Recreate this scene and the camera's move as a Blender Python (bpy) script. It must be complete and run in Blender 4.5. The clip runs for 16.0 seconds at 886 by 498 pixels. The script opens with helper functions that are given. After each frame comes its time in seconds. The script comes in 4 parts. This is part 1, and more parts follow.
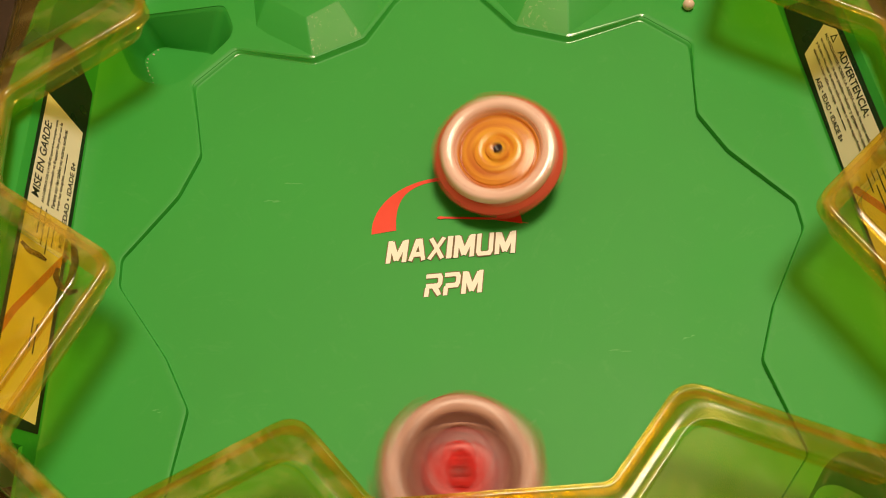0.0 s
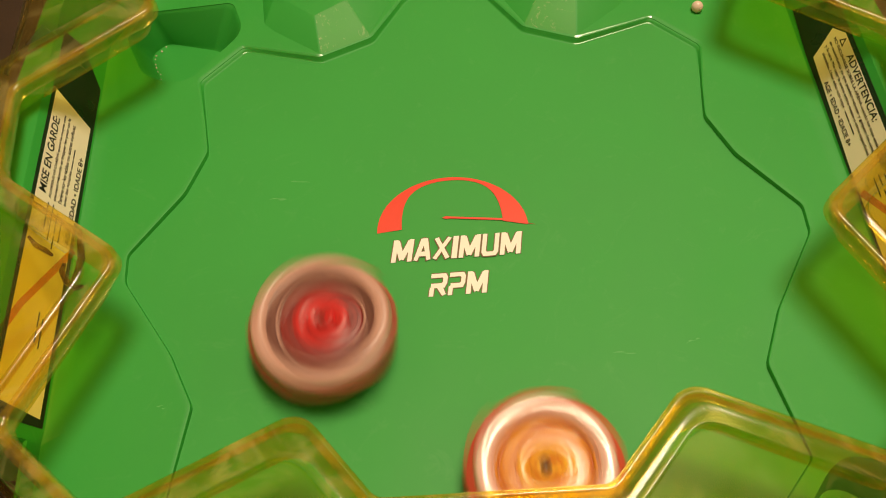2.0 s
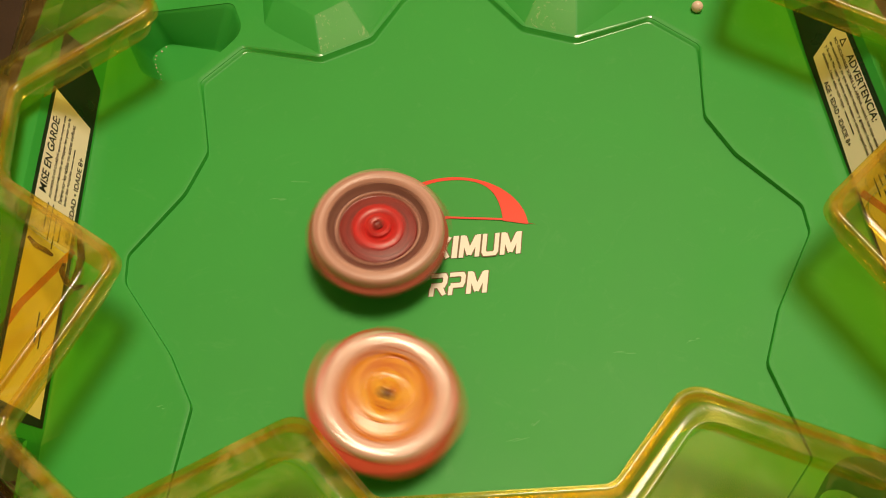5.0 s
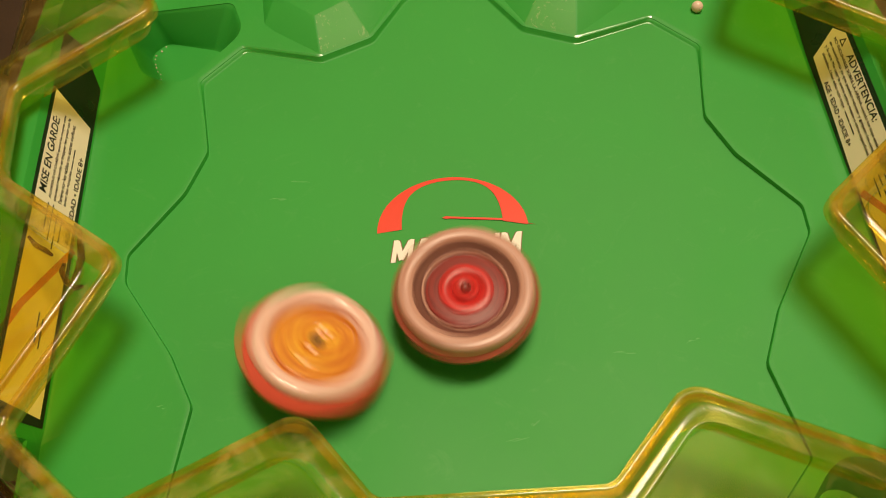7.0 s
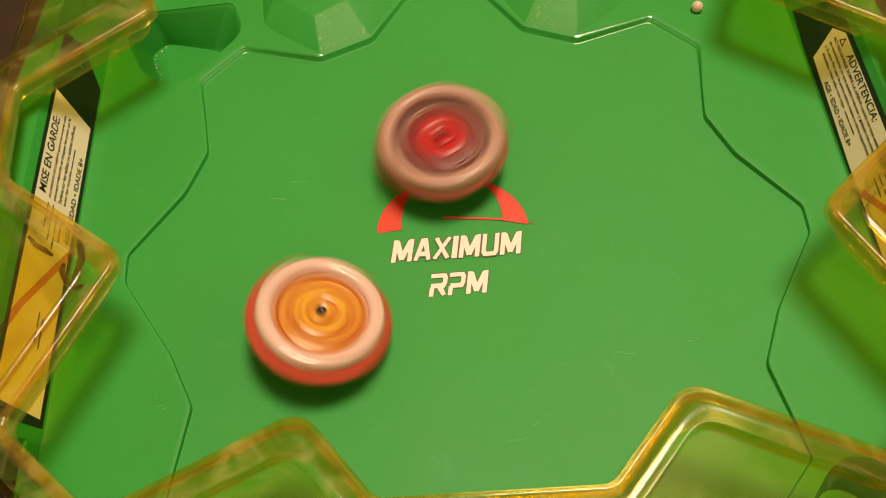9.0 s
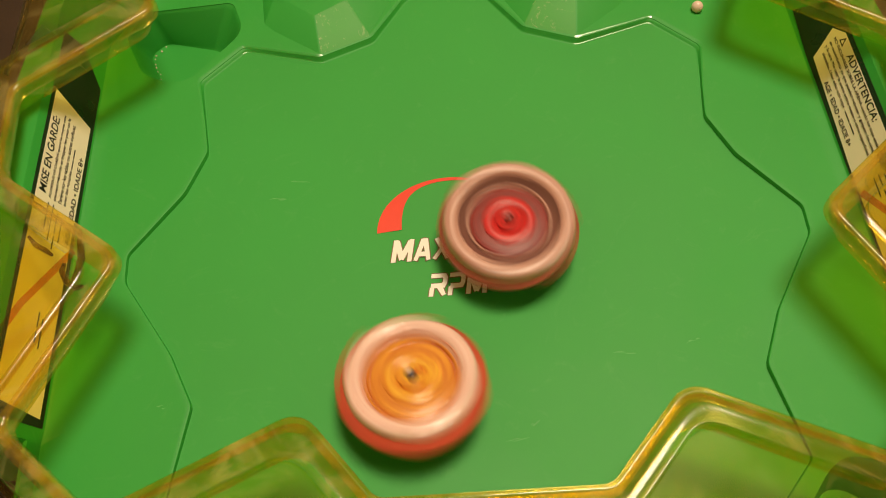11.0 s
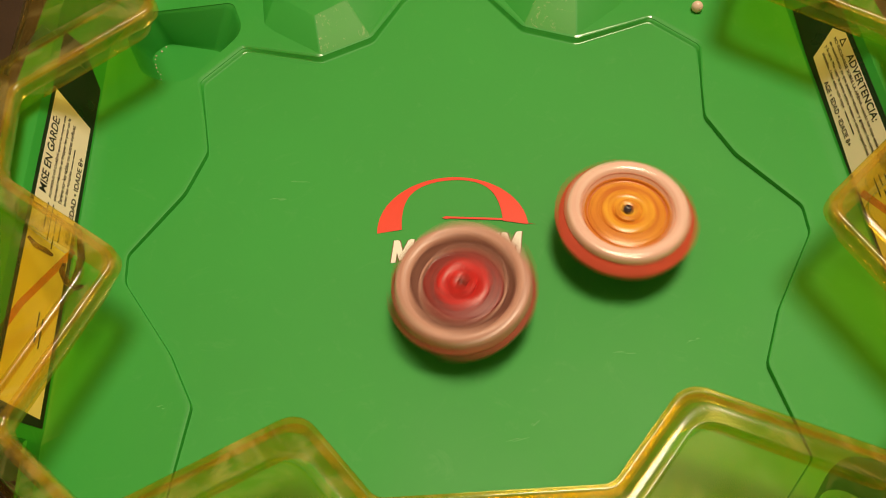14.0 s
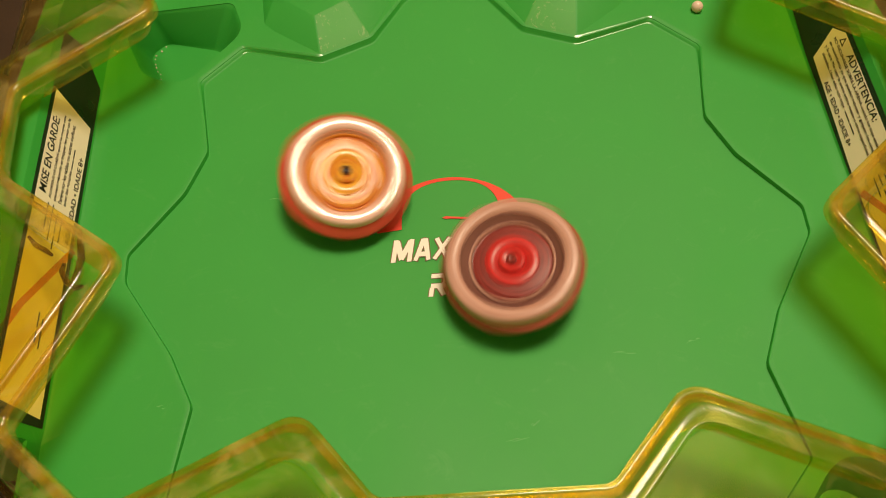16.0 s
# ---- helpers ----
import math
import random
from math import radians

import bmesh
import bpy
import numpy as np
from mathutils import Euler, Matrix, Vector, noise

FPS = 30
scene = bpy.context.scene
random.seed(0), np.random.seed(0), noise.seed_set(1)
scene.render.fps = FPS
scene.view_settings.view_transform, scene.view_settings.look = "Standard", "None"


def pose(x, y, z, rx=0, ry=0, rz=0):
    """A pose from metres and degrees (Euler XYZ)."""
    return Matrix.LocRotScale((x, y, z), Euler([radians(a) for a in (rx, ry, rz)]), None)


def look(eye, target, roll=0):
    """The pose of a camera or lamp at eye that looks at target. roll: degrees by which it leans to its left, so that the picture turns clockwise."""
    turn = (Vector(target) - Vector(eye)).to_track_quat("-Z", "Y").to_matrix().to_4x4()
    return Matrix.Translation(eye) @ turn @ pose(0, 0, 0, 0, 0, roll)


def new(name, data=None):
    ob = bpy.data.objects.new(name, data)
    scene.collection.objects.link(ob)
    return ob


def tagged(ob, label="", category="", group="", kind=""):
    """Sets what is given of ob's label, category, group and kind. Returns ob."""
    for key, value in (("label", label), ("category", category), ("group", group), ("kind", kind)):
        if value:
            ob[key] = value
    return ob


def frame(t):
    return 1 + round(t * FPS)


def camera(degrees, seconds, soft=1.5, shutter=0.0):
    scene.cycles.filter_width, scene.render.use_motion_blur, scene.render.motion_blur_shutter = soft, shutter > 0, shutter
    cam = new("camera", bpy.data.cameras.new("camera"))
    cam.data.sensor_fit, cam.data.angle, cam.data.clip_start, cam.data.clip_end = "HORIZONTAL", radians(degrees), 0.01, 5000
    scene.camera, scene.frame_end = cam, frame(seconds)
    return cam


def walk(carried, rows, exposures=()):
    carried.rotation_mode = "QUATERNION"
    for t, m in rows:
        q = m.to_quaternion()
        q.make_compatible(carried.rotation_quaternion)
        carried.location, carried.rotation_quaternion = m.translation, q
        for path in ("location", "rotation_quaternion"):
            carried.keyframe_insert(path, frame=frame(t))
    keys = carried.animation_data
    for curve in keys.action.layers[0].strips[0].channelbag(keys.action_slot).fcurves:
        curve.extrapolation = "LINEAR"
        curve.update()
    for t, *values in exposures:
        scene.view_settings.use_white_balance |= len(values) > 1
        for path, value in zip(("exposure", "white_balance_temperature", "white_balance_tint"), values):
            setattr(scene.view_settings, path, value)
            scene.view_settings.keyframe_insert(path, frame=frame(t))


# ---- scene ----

MM = 0.001
EYE, AIM, ROLL = (-0.01072, -0.16279, 0.29256), (-0.00964, 0.00041, 0.0), -3.92

# ---- camera: propped still after a small settling at the start ----
cam = camera(56.0, 16.0, soft=1.0, shutter=0.9)


def aimed(dx, dy):
    return look(EYE, (AIM[0] + dx * MM, AIM[1] + dy * MM, 0.0), ROLL)


walk(cam, [(0.0, aimed(2.16, -0.1)), (0.5, aimed(1.48, -0.6)), (1.0, aimed(0.35, 0.0)), (1.5, aimed(0.2, -0.6)),
           (2.0, aimed(0.0, 0.0)), (16.0, aimed(0.0, 0.0))], exposures=[(0.0, 0.0), (16.0, 0.0)])

# ---- light: one warm lamp over the stadium, dim warm room ----
world = bpy.data.worlds.new("world")
world.use_nodes = True
world.node_tree.nodes["Background"].inputs["Color"].default_value = (1.0, 0.76, 0.42, 1)
world.node_tree.nodes["Background"].inputs["Strength"].default_value = 0.2
scene.world = world
lamp_data = bpy.data.lights.new("lamp", "AREA")
lamp_data.shape, lamp_data.size, lamp_data.energy, lamp_data.color = "DISK", 0.66, 41.5, (1.0, 0.805, 0.545)
lamp = new("lamp", lamp_data)
lamp.matrix_world = look((0.32, 0.42, 2.15), (0.0, 0.0, 0.0))


# ---- materials ----
def material(name):
    m = bpy.data.materials.new(name)
    m.use_nodes = True
    n = m.node_tree.nodes
    return m, n, m.node_tree.links, n["Principled BSDF"]


def plastic(name, color, rough=0.35, vary=0.12, scale=40.0, bump=0.02, metal=0.0, spec=0.5, fine=900.0):
    """Moulded plastic, metal or print: two scales of colour and gloss variation and a fine relief."""
    m, n, l, p = material(name)
    co = n.new("ShaderNodeTexCoord")
    big, small = n.new("ShaderNodeTexNoise"), n.new("ShaderNodeTexNoise")
    big.inputs["Scale"].default_value, small.inputs["Scale"].default_value = scale, fine
    big.inputs["Detail"].default_value = 4.0
    mix = n.new("ShaderNodeMix")
    mix.data_type = "RGBA"
    mix.inputs["A"].default_value = (*[c * (1 - vary) for c in color], 1)
    mix.inputs["B"].default_value = (*[min(1, c * (1 + vary)) for c in color], 1)
    mr = n.new("ShaderNodeMapRange")
    mr.inputs["To Min"].default_value, mr.inputs["To Max"].default_value = max(0.02, rough - 0.07), rough + 0.1
    bm_ = n.new("ShaderNodeBump")
    bm_.inputs["Strength"].default_value, bm_.inputs["Distance"].default_value = bump * 5, 0.0003
    for t in (big, small):
        l.new(co.outputs["Object"], t.inputs["Vector"])
    l.new(big.outputs["Fac"], mix.inputs["Factor"])
    l.new(mix.outputs["Result"], p.inputs["Base Color"])
    l.new(big.outputs["Fac"], mr.inputs["Value"])
    l.new(mr.outputs["Result"], p.inputs["Roughness"])
    l.new(small.outputs["Fac"], bm_.inputs["Height"])
    l.new(bm_.outputs["Normal"], p.inputs["Normal"])
    p.inputs["Metallic"].default_value = metal
    p.inputs["Specular IOR Level"].default_value = spec
    return m


def clear_plastic(name, tint, rough=0.05, gloss=1.0, rubbed=0.24, bare=0.50, rub=(0.92, 0.86, 0.40)):
    """Thin see-through coloured sheet: tinted passage of light, mirror-like gloss by Fresnel, light scratches."""
    m, n, l, p = material(name)
    n.remove(p)
    out = n["Material Output"]
    tr, gl, fr, mx = (n.new(k) for k in ("ShaderNodeBsdfTransparent", "ShaderNodeBsdfGlossy", "ShaderNodeLayerWeight", "ShaderNodeMixShader"))
    df, mx2, co, no = (n.new(k) for k in ("ShaderNodeBsdfDiffuse", "ShaderNodeMixShader", "ShaderNodeTexCoord", "ShaderNodeTexNoise"))
    tr.inputs["Color"].default_value = (*tint, 1)
    df.inputs["Color"].default_value = (*rub, 1)
    rub, haze = n.new("ShaderNodeTexNoise"), n.new("ShaderNodeMapRange")
    rub.inputs["Scale"].default_value, rub.inputs["Detail"].default_value, rub.inputs["Distortion"].default_value = 38.0, 9.0, 1.5
    rub.inputs["Roughness"].default_value = 0.7
    haze.inputs["From Min"].default_value, haze.inputs["From Max"].default_value = bare, bare + 0.24
    haze.inputs["To Min"].default_value, haze.inputs["To Max"].default_value = 0.012, rubbed
    l.new(co.outputs["Object"], rub.inputs["Vector"])
    l.new(rub.outputs["Fac"], haze.inputs["Value"])
    l.new(haze.outputs["Result"], mx2.inputs["Fac"])
    gl.inputs["Color"].default_value = (gloss, gloss, gloss, 1)
    pw, ml = n.new("ShaderNodeMath"), n.new("ShaderNodeMath")
    pw.operation, ml.operation = "POWER", "MULTIPLY_ADD"
    pw.inputs[1].default_value, ml.inputs[1].default_value, ml.inputs[2].default_value = 4.0, 0.6, 0.04
    no.inputs["Scale"].default_value, no.inputs["Detail"].default_value = 60.0, 5.0
    mr = n.new("ShaderNodeMapRange")
    mr.inputs["To Min"].default_value, mr.inputs["To Max"].default_value = rough * 0.4, rough * 2.2
    l.new(co.outputs["Object"], no.inputs["Vector"])
    l.new(no.outputs["Fac"], mr.inputs["Value"])
    l.new(mr.outputs["Result"], gl.inputs["Roughness"])
    l.new(tr.outputs[0], mx2.inputs[1])
    l.new(df.outputs[0], mx2.inputs[2])
    l.new(fr.outputs["Facing"], pw.inputs[0])
    l.new(pw.outputs[0], ml.inputs[0])
    l.new(ml.outputs[0], mx.inputs["Fac"])
    l.new(mx2.outputs[0], mx.inputs[1])
    l.new(gl.outputs[0], mx.inputs[2])
    l.new(mx.outputs[0], out.inputs["Surface"])
    return m


def worn(m, lighter, amount):
    """Adds faint pale wear: broken, warped streaks over the base colour."""
    n, l = m.node_tree.nodes, m.node_tree.links
    p = n["Principled BSDF"]
    base = p.inputs["Base Color"].links[0].from_socket
    co, wear, ramp, mix = n.new("ShaderNodeTexCoord"), n.new("ShaderNodeTexNoise"), n.new("ShaderNodeMapRange"), n.new("ShaderNodeMix")
    wear.inputs["Scale"].default_value, wear.inputs["Detail"].default_value, wear.inputs["Distortion"].default_value = 45.0, 12.0, 2.5
    wear.inputs["Roughness"].default_value = 0.75
    ramp.inputs["From Min"].default_value, ramp.inputs["From Max"].default_value, ramp.inputs["To Max"].default_value = 0.56, 0.80, amount
    mix.data_type = "RGBA"
    mix.inputs["B"].default_value = (*lighter, 1)
    l.new(co.outputs["Object"], wear.inputs["Vector"])
    l.new(wear.outputs["Fac"], ramp.inputs["Value"])
    l.new(ramp.outputs["Result"], mix.inputs["Factor"])
    l.new(base, mix.inputs["A"])
    l.new(mix.outputs["Result"], p.inputs["Base Color"])
    return m


def turned_rings(m, darker, amount, per_mm=0.55):
    """Concentric tool rings and arcs about the part's own axis, over the base colour."""
    n, l = m.node_tree.nodes, m.node_tree.links
    p = n["Principled BSDF"]
    base = p.inputs["Base Color"].links[0].from_socket
    co, flat, size, way, mixed = (n.new(k) for k in ("ShaderNodeTexCoord", "ShaderNodeVectorMath", "ShaderNodeVectorMath", "ShaderNodeVectorMath", "ShaderNodeCombineXYZ"))
    flat.operation, size.operation, way.operation = "MULTIPLY", "LENGTH", "NORMALIZE"
    flat.inputs[1].default_value = (1, 1, 0)
    far, part_way, noise_, ramp, mix = (n.new(k) for k in ("ShaderNodeMath", "ShaderNodeSeparateXYZ", "ShaderNodeTexNoise", "ShaderNodeMapRange", "ShaderNodeMix"))
    far.operation = "MULTIPLY"
    far.inputs[1].default_value = per_mm * 1000.0
    noise_.inputs["Scale"].default_value, noise_.inputs["Detail"].default_value = 1.0, 3.0
    ramp.inputs["From Min"].default_value, ramp.inputs["From Max"].default_value, ramp.inputs["To Max"].default_value = 0.38, 0.66, amount
    mix.data_type = "RGBA"
    mix.inputs["B"].default_value = (*darker, 1)
    l.new(co.outputs["Object"], flat.inputs[0])
    l.new(flat.outputs["Vector"], size.inputs[0])
    l.new(flat.outputs["Vector"], way.inputs[0])
    l.new(way.outputs["Vector"], part_way.inputs["Vector"])
    l.new(size.outputs["Value"], far.inputs[0])
    l.new(far.outputs["Value"], mixed.inputs["X"])
    l.new(part_way.outputs["X"], mixed.inputs["Y"])
    l.new(part_way.outputs["Y"], mixed.inputs["Z"])
    l.new(mixed.outputs["Vector"], noise_.inputs["Vector"])
    l.new(noise_.outputs["Fac"], ramp.inputs["Value"])
    l.new(ramp.outputs["Result"], mix.inputs["Factor"])
    l.new(base, mix.inputs["A"])
    l.new(mix.outputs["Result"], p.inputs["Base Color"])
    return m


GREEN = plastic("green plastic", (0.034, 0.362, 0.048), 0.50, 0.09, 14.0, 0.006, spec=0.35)
worn(GREEN, (0.16, 0.50, 0.15), 0.22)
GREEN_EDGE = plastic("green plastic, polished edge", (0.034, 0.362, 0.048), 0.24, 0.05, 14.0, 0.0, spec=1.0)
# scuffing plus the room's warm reflection, both mixed into the colour as pale streaks
GREEN_RUBBED_SHEEN = plastic("rubbed green plastic with painted sheen", (0.06, 0.375, 0.055), 0.5, 0.1, 60.0, 0.02, spec=0.4)
worn(GREEN_RUBBED_SHEEN, (0.44, 0.54, 0.27), 1.9)
YELLOW = clear_plastic("yellow clear plastic", (0.99, 0.89, 0.32), 0.24, 0.35, 0.11, 0.52)
YELLOW_THIN = clear_plastic("thin yellow clear plastic", (0.99, 0.915, 0.46), 0.10, 0.8, 0.20, 0.48)
AMBER_RED = clear_plastic("reddish amber clear plastic", (0.94, 0.60, 0.14))
# dark tint for the drawn refraction lines under the cover
AMBER_DARK = clear_plastic("dark amber clear plastic", (0.46, 0.36, 0.08))
AMBER = clear_plastic("amber clear plastic", (0.97, 0.88, 0.48), 0.06, 1.0, 0.18, 0.36, (0.80, 0.72, 0.24))
RED_PRINT = plastic("red print", (0.85, 0.05, 0.015), 0.4, 0.05)
WHITE_PRINT = plastic("white print", (0.95, 0.94, 0.88), 0.45, 0.06)
BLACK_PAPER = plastic("black sticker", (0.012, 0.014, 0.012), 0.27, 0.2, spec=0.7)
CREAM_PAPER = plastic("cream sticker", (0.97, 0.87, 0.70), 0.5, 0.06)
PRINT_EDGE = plastic("brown print edge", (0.16, 0.10, 0.035), 0.5, 0.1)
INK = plastic("black ink", (0.02, 0.018, 0.015), 0.5, 0.1)
PEARL = plastic("pearly white plastic", (0.85, 0.66, 0.58), 0.25, 0.05)
TABLE = plastic("dark brown wood", (0.030, 0.013, 0.005), 0.5, 0.5, 30.0, 0.05)
WALL = plastic("warm white wall paint", (0.76, 0.64, 0.42), 0.8, 0.05, 3.0)
TOP_BRICK = turned_rings(plastic("brick red plastic", (0.46, 0.12, 0.085), 0.26, 0.15), (0.24, 0.05, 0.04), 0.45, 0.4)
TOP_WHITE = turned_rings(plastic("pinkish white plastic", (0.94, 0.68, 0.62), 0.15, 0.08, spec=0.85), (0.68, 0.30, 0.24), 0.5, 0.7)
TOP_RED = turned_rings(plastic("translucent red plastic", (0.72, 0.11, 0.07), 0.22, 0.15), (0.40, 0.045, 0.03), 0.4, 0.4)
TOP_ORANGE = turned_rings(plastic("orange plastic", (1.0, 0.46, 0.05), 0.2, 0.3, 160.0, spec=0.4), (0.58, 0.10, 0.02), 0.75)
TOP_GREY = turned_rings(plastic("brownish grey plastic", (0.22, 0.095, 0.078), 0.3, 0.25, 120.0, spec=0.5), (0.09, 0.036, 0.032), 0.6)
TOP_MAROON = turned_rings(plastic("dark maroon plastic", (0.30, 0.036, 0.030), 0.38, 0.3, 200.0, spec=0.35), (0.11, 0.022, 0.02), 0.6, 0.9)
TOP_AMBER = turned_rings(plastic("amber plastic", (0.95, 0.38, 0.05), 0.2, 0.35, 220.0, spec=0.4), (0.50, 0.09, 0.03), 0.75)
TOP_RUST = turned_rings(plastic("rust red plastic", (0.78, 0.34, 0.22), 0.24, 0.2, 160.0), (0.52, 0.15, 0.09), 0.6)
TOP_TAUPE = turned_rings(plastic("taupe plastic", (0.64, 0.39, 0.33), 0.3, 0.15, 120.0), (0.36, 0.14, 0.10), 0.65, 0.7)
TOP_CRIMSON = turned_rings(plastic("crimson plastic", (0.66, 0.030, 0.030), 0.3, 0.2, 200.0, spec=0.35), (0.24, 0.018, 0.016), 0.6, 0.9)
TOP_DARK = plastic("dark metal", (0.03, 0.02, 0.03), 0.3, 0.2)
SCUFF = plastic("pale scuffed green", (0.09, 0.43, 0.10), 0.6, 0.4, 500.0)


# ---- mesh helpers ----
def link_mesh(name, bm, mat, smooth=35):
    me = bpy.data.meshes.new(name)
    bm.normal_update()
    bm.to_mesh(me)
    bm.free()
    me.materials.append(mat)
    if smooth:
        me.set_sharp_from_angle(angle=radians(smooth))
    return new(name, me)


def part(name, bm, mat, parent, label="", smooth=35):
    ob = link_mesh(name, bm, mat, smooth)
    ob.parent = parent
    if label:
        tagged(ob, label)
    return ob


def loft(bm, rings, closed=True, cap=None):
    """Quads between rings of equal length. cap: 'first', 'last' or 'both' closes with a face."""
    vs = [[bm.verts.new(p) for p in r] for r in rings]
    n = len(vs[0])
    for a, b in zip(vs, vs[1:]):
        for i in range(n if closed else n - 1):
            j = (i + 1) % n
            bm.faces.new((a[i], a[j], b[j], b[i]))
    if cap in ("first", "both"):
        bm.faces.new(vs[0][::-1])
    if cap in ("last", "both"):
        bm.faces.new(vs[-1])
    return vs


def mirrored(half):
    """A closed outline, counter-clockwise, from its x > 0 half (bottom to top)."""
    return list(half) + [(-x, y) for x, y in reversed(half)]


def rounded(poly, cutback, steps=6):
    """Every corner of a closed outline replaced by a smooth bend that starts cutback before it."""
    out, n = [], len(poly)
    for i in range(n):
        p, q, r = Vector(poly[i - 1]), Vector(poly[i]), Vector(poly[(i + 1) % n])
        back = cutback[i] if isinstance(cutback, (list, tuple)) else cutback
        a = q + (p - q) * min(0.48, back / (p - q).length)
        c = q + (r - q) * min(0.48, back / (r - q).length)
        for k in range(steps + 1):
            u = k / steps
            v = a * (1 - u) ** 2 + q * 2 * u * (1 - u) + c * u ** 2
            out.append((v.x, v.y))
    return out


def polar(poly, angle):
    """Distance from the origin to a star-shaped outline in that direction."""
    dx, dy = math.cos(angle), math.sin(angle)
    best = 0.0
    for (ax, ay), (bx, by) in zip(poly, poly[1:] + poly[:1]):
        ex, ey = bx - ax, by - ay
        den = dx * ey - dy * ex
        if abs(den) > 1e-12:
            d, u = (ax * ey - ay * ex) / den, (ax * dy - ay * dx) / den
            if d > 0 and -1e-6 <= u <= 1 + 1e-6:
                best = max(best, d)
    return best


# ---- the stadium's plan, in millimetres ----
LOBES = mirrored([(6, -148), (19.5, -137), (35, -115), (58.3, -106.4), (94.2, -112.6), (111.8, -94.2), (105.5, -58.6), (115.4, -37.2), (136, -5.6),
                  (136.4, 6.8), (116, 35), (107.6, 55.6), (112.8, 94), (94.2, 112.6), (59, 104), (35, 113.8), (19.5, 136.5), (6, 148)])
FOOT = mirrored([(60, -178), (130, -165), (158, -120), (158, 120), (130, 165), (60, 178)])
RIM = mirrored([(64, -194), (142, -182), (176, -126), (182, -60), (182, 66), (176, 126), (142, 182), (64, 194)])
COUNT = 900


def bowl(r):
    return -4.0 + 4.0 * (r / 120.0) ** 2


def ledge(r):
    return 2.1 + 1.9 * max(0.0, r - 106.0) / 52.0


def cut(ob, mouth, floor, z0, z1):
    """Sinks a pocket into a solid part: its mouth and its floor are two outlines of equal length."""
    bm = bmesh.new()
    steps = ((z0, 0.02), (z0 + 0.4, 0.05), (z0 + 1.2, 0.09), (z0 + 3.0, 0.16), (z1 - 1.6, 0.86), (z1 - 0.6, 0.93), (z1, 1.0), (z1 + 20, 1.0))
    loft(bm, [[((fx + (mx - fx) * k) * MM, (fy + (my - fy) * k) * MM, z * MM) for (mx, my), (fx, fy) in zip(mouth, floor)] for z, k in steps], True, "both")
    bmesh.ops.recalc_face_normals(bm, faces=bm.faces)
    cutter = link_mesh("cutter", bm, GREEN, 0)
    mod = ob.modifiers.new("pocket", "BOOLEAN")
    mod.object, mod.operation, mod.solver = cutter, "DIFFERENCE", "EXACT"
    bpy.context.view_layer.update()
    me = bpy.data.meshes.new_from_object(ob.evaluated_get(bpy.context.evaluated_depsgraph_get()))
    ob.modifiers.clear()
    ob.data = me
    me.set_sharp_from_angle(angle=radians(35))
    bpy.data.objects.remove(cutter)


POCKET_MOUTH = [(-141, 102), (-134, 96.8), (-122.8, 94.4), (-116, 98.5), (-98, 119.7), (-96, 126), (-101, 142), (-143, 139.5), (-150.5, 124)]
POCKET_FLOOR = [(-139, 113), (-134.5, 108), (-126, 102), (-119, 102), (-106, 119), (-107, 123.5), (-111.5, 128), (-137, 136), (-145, 129)]


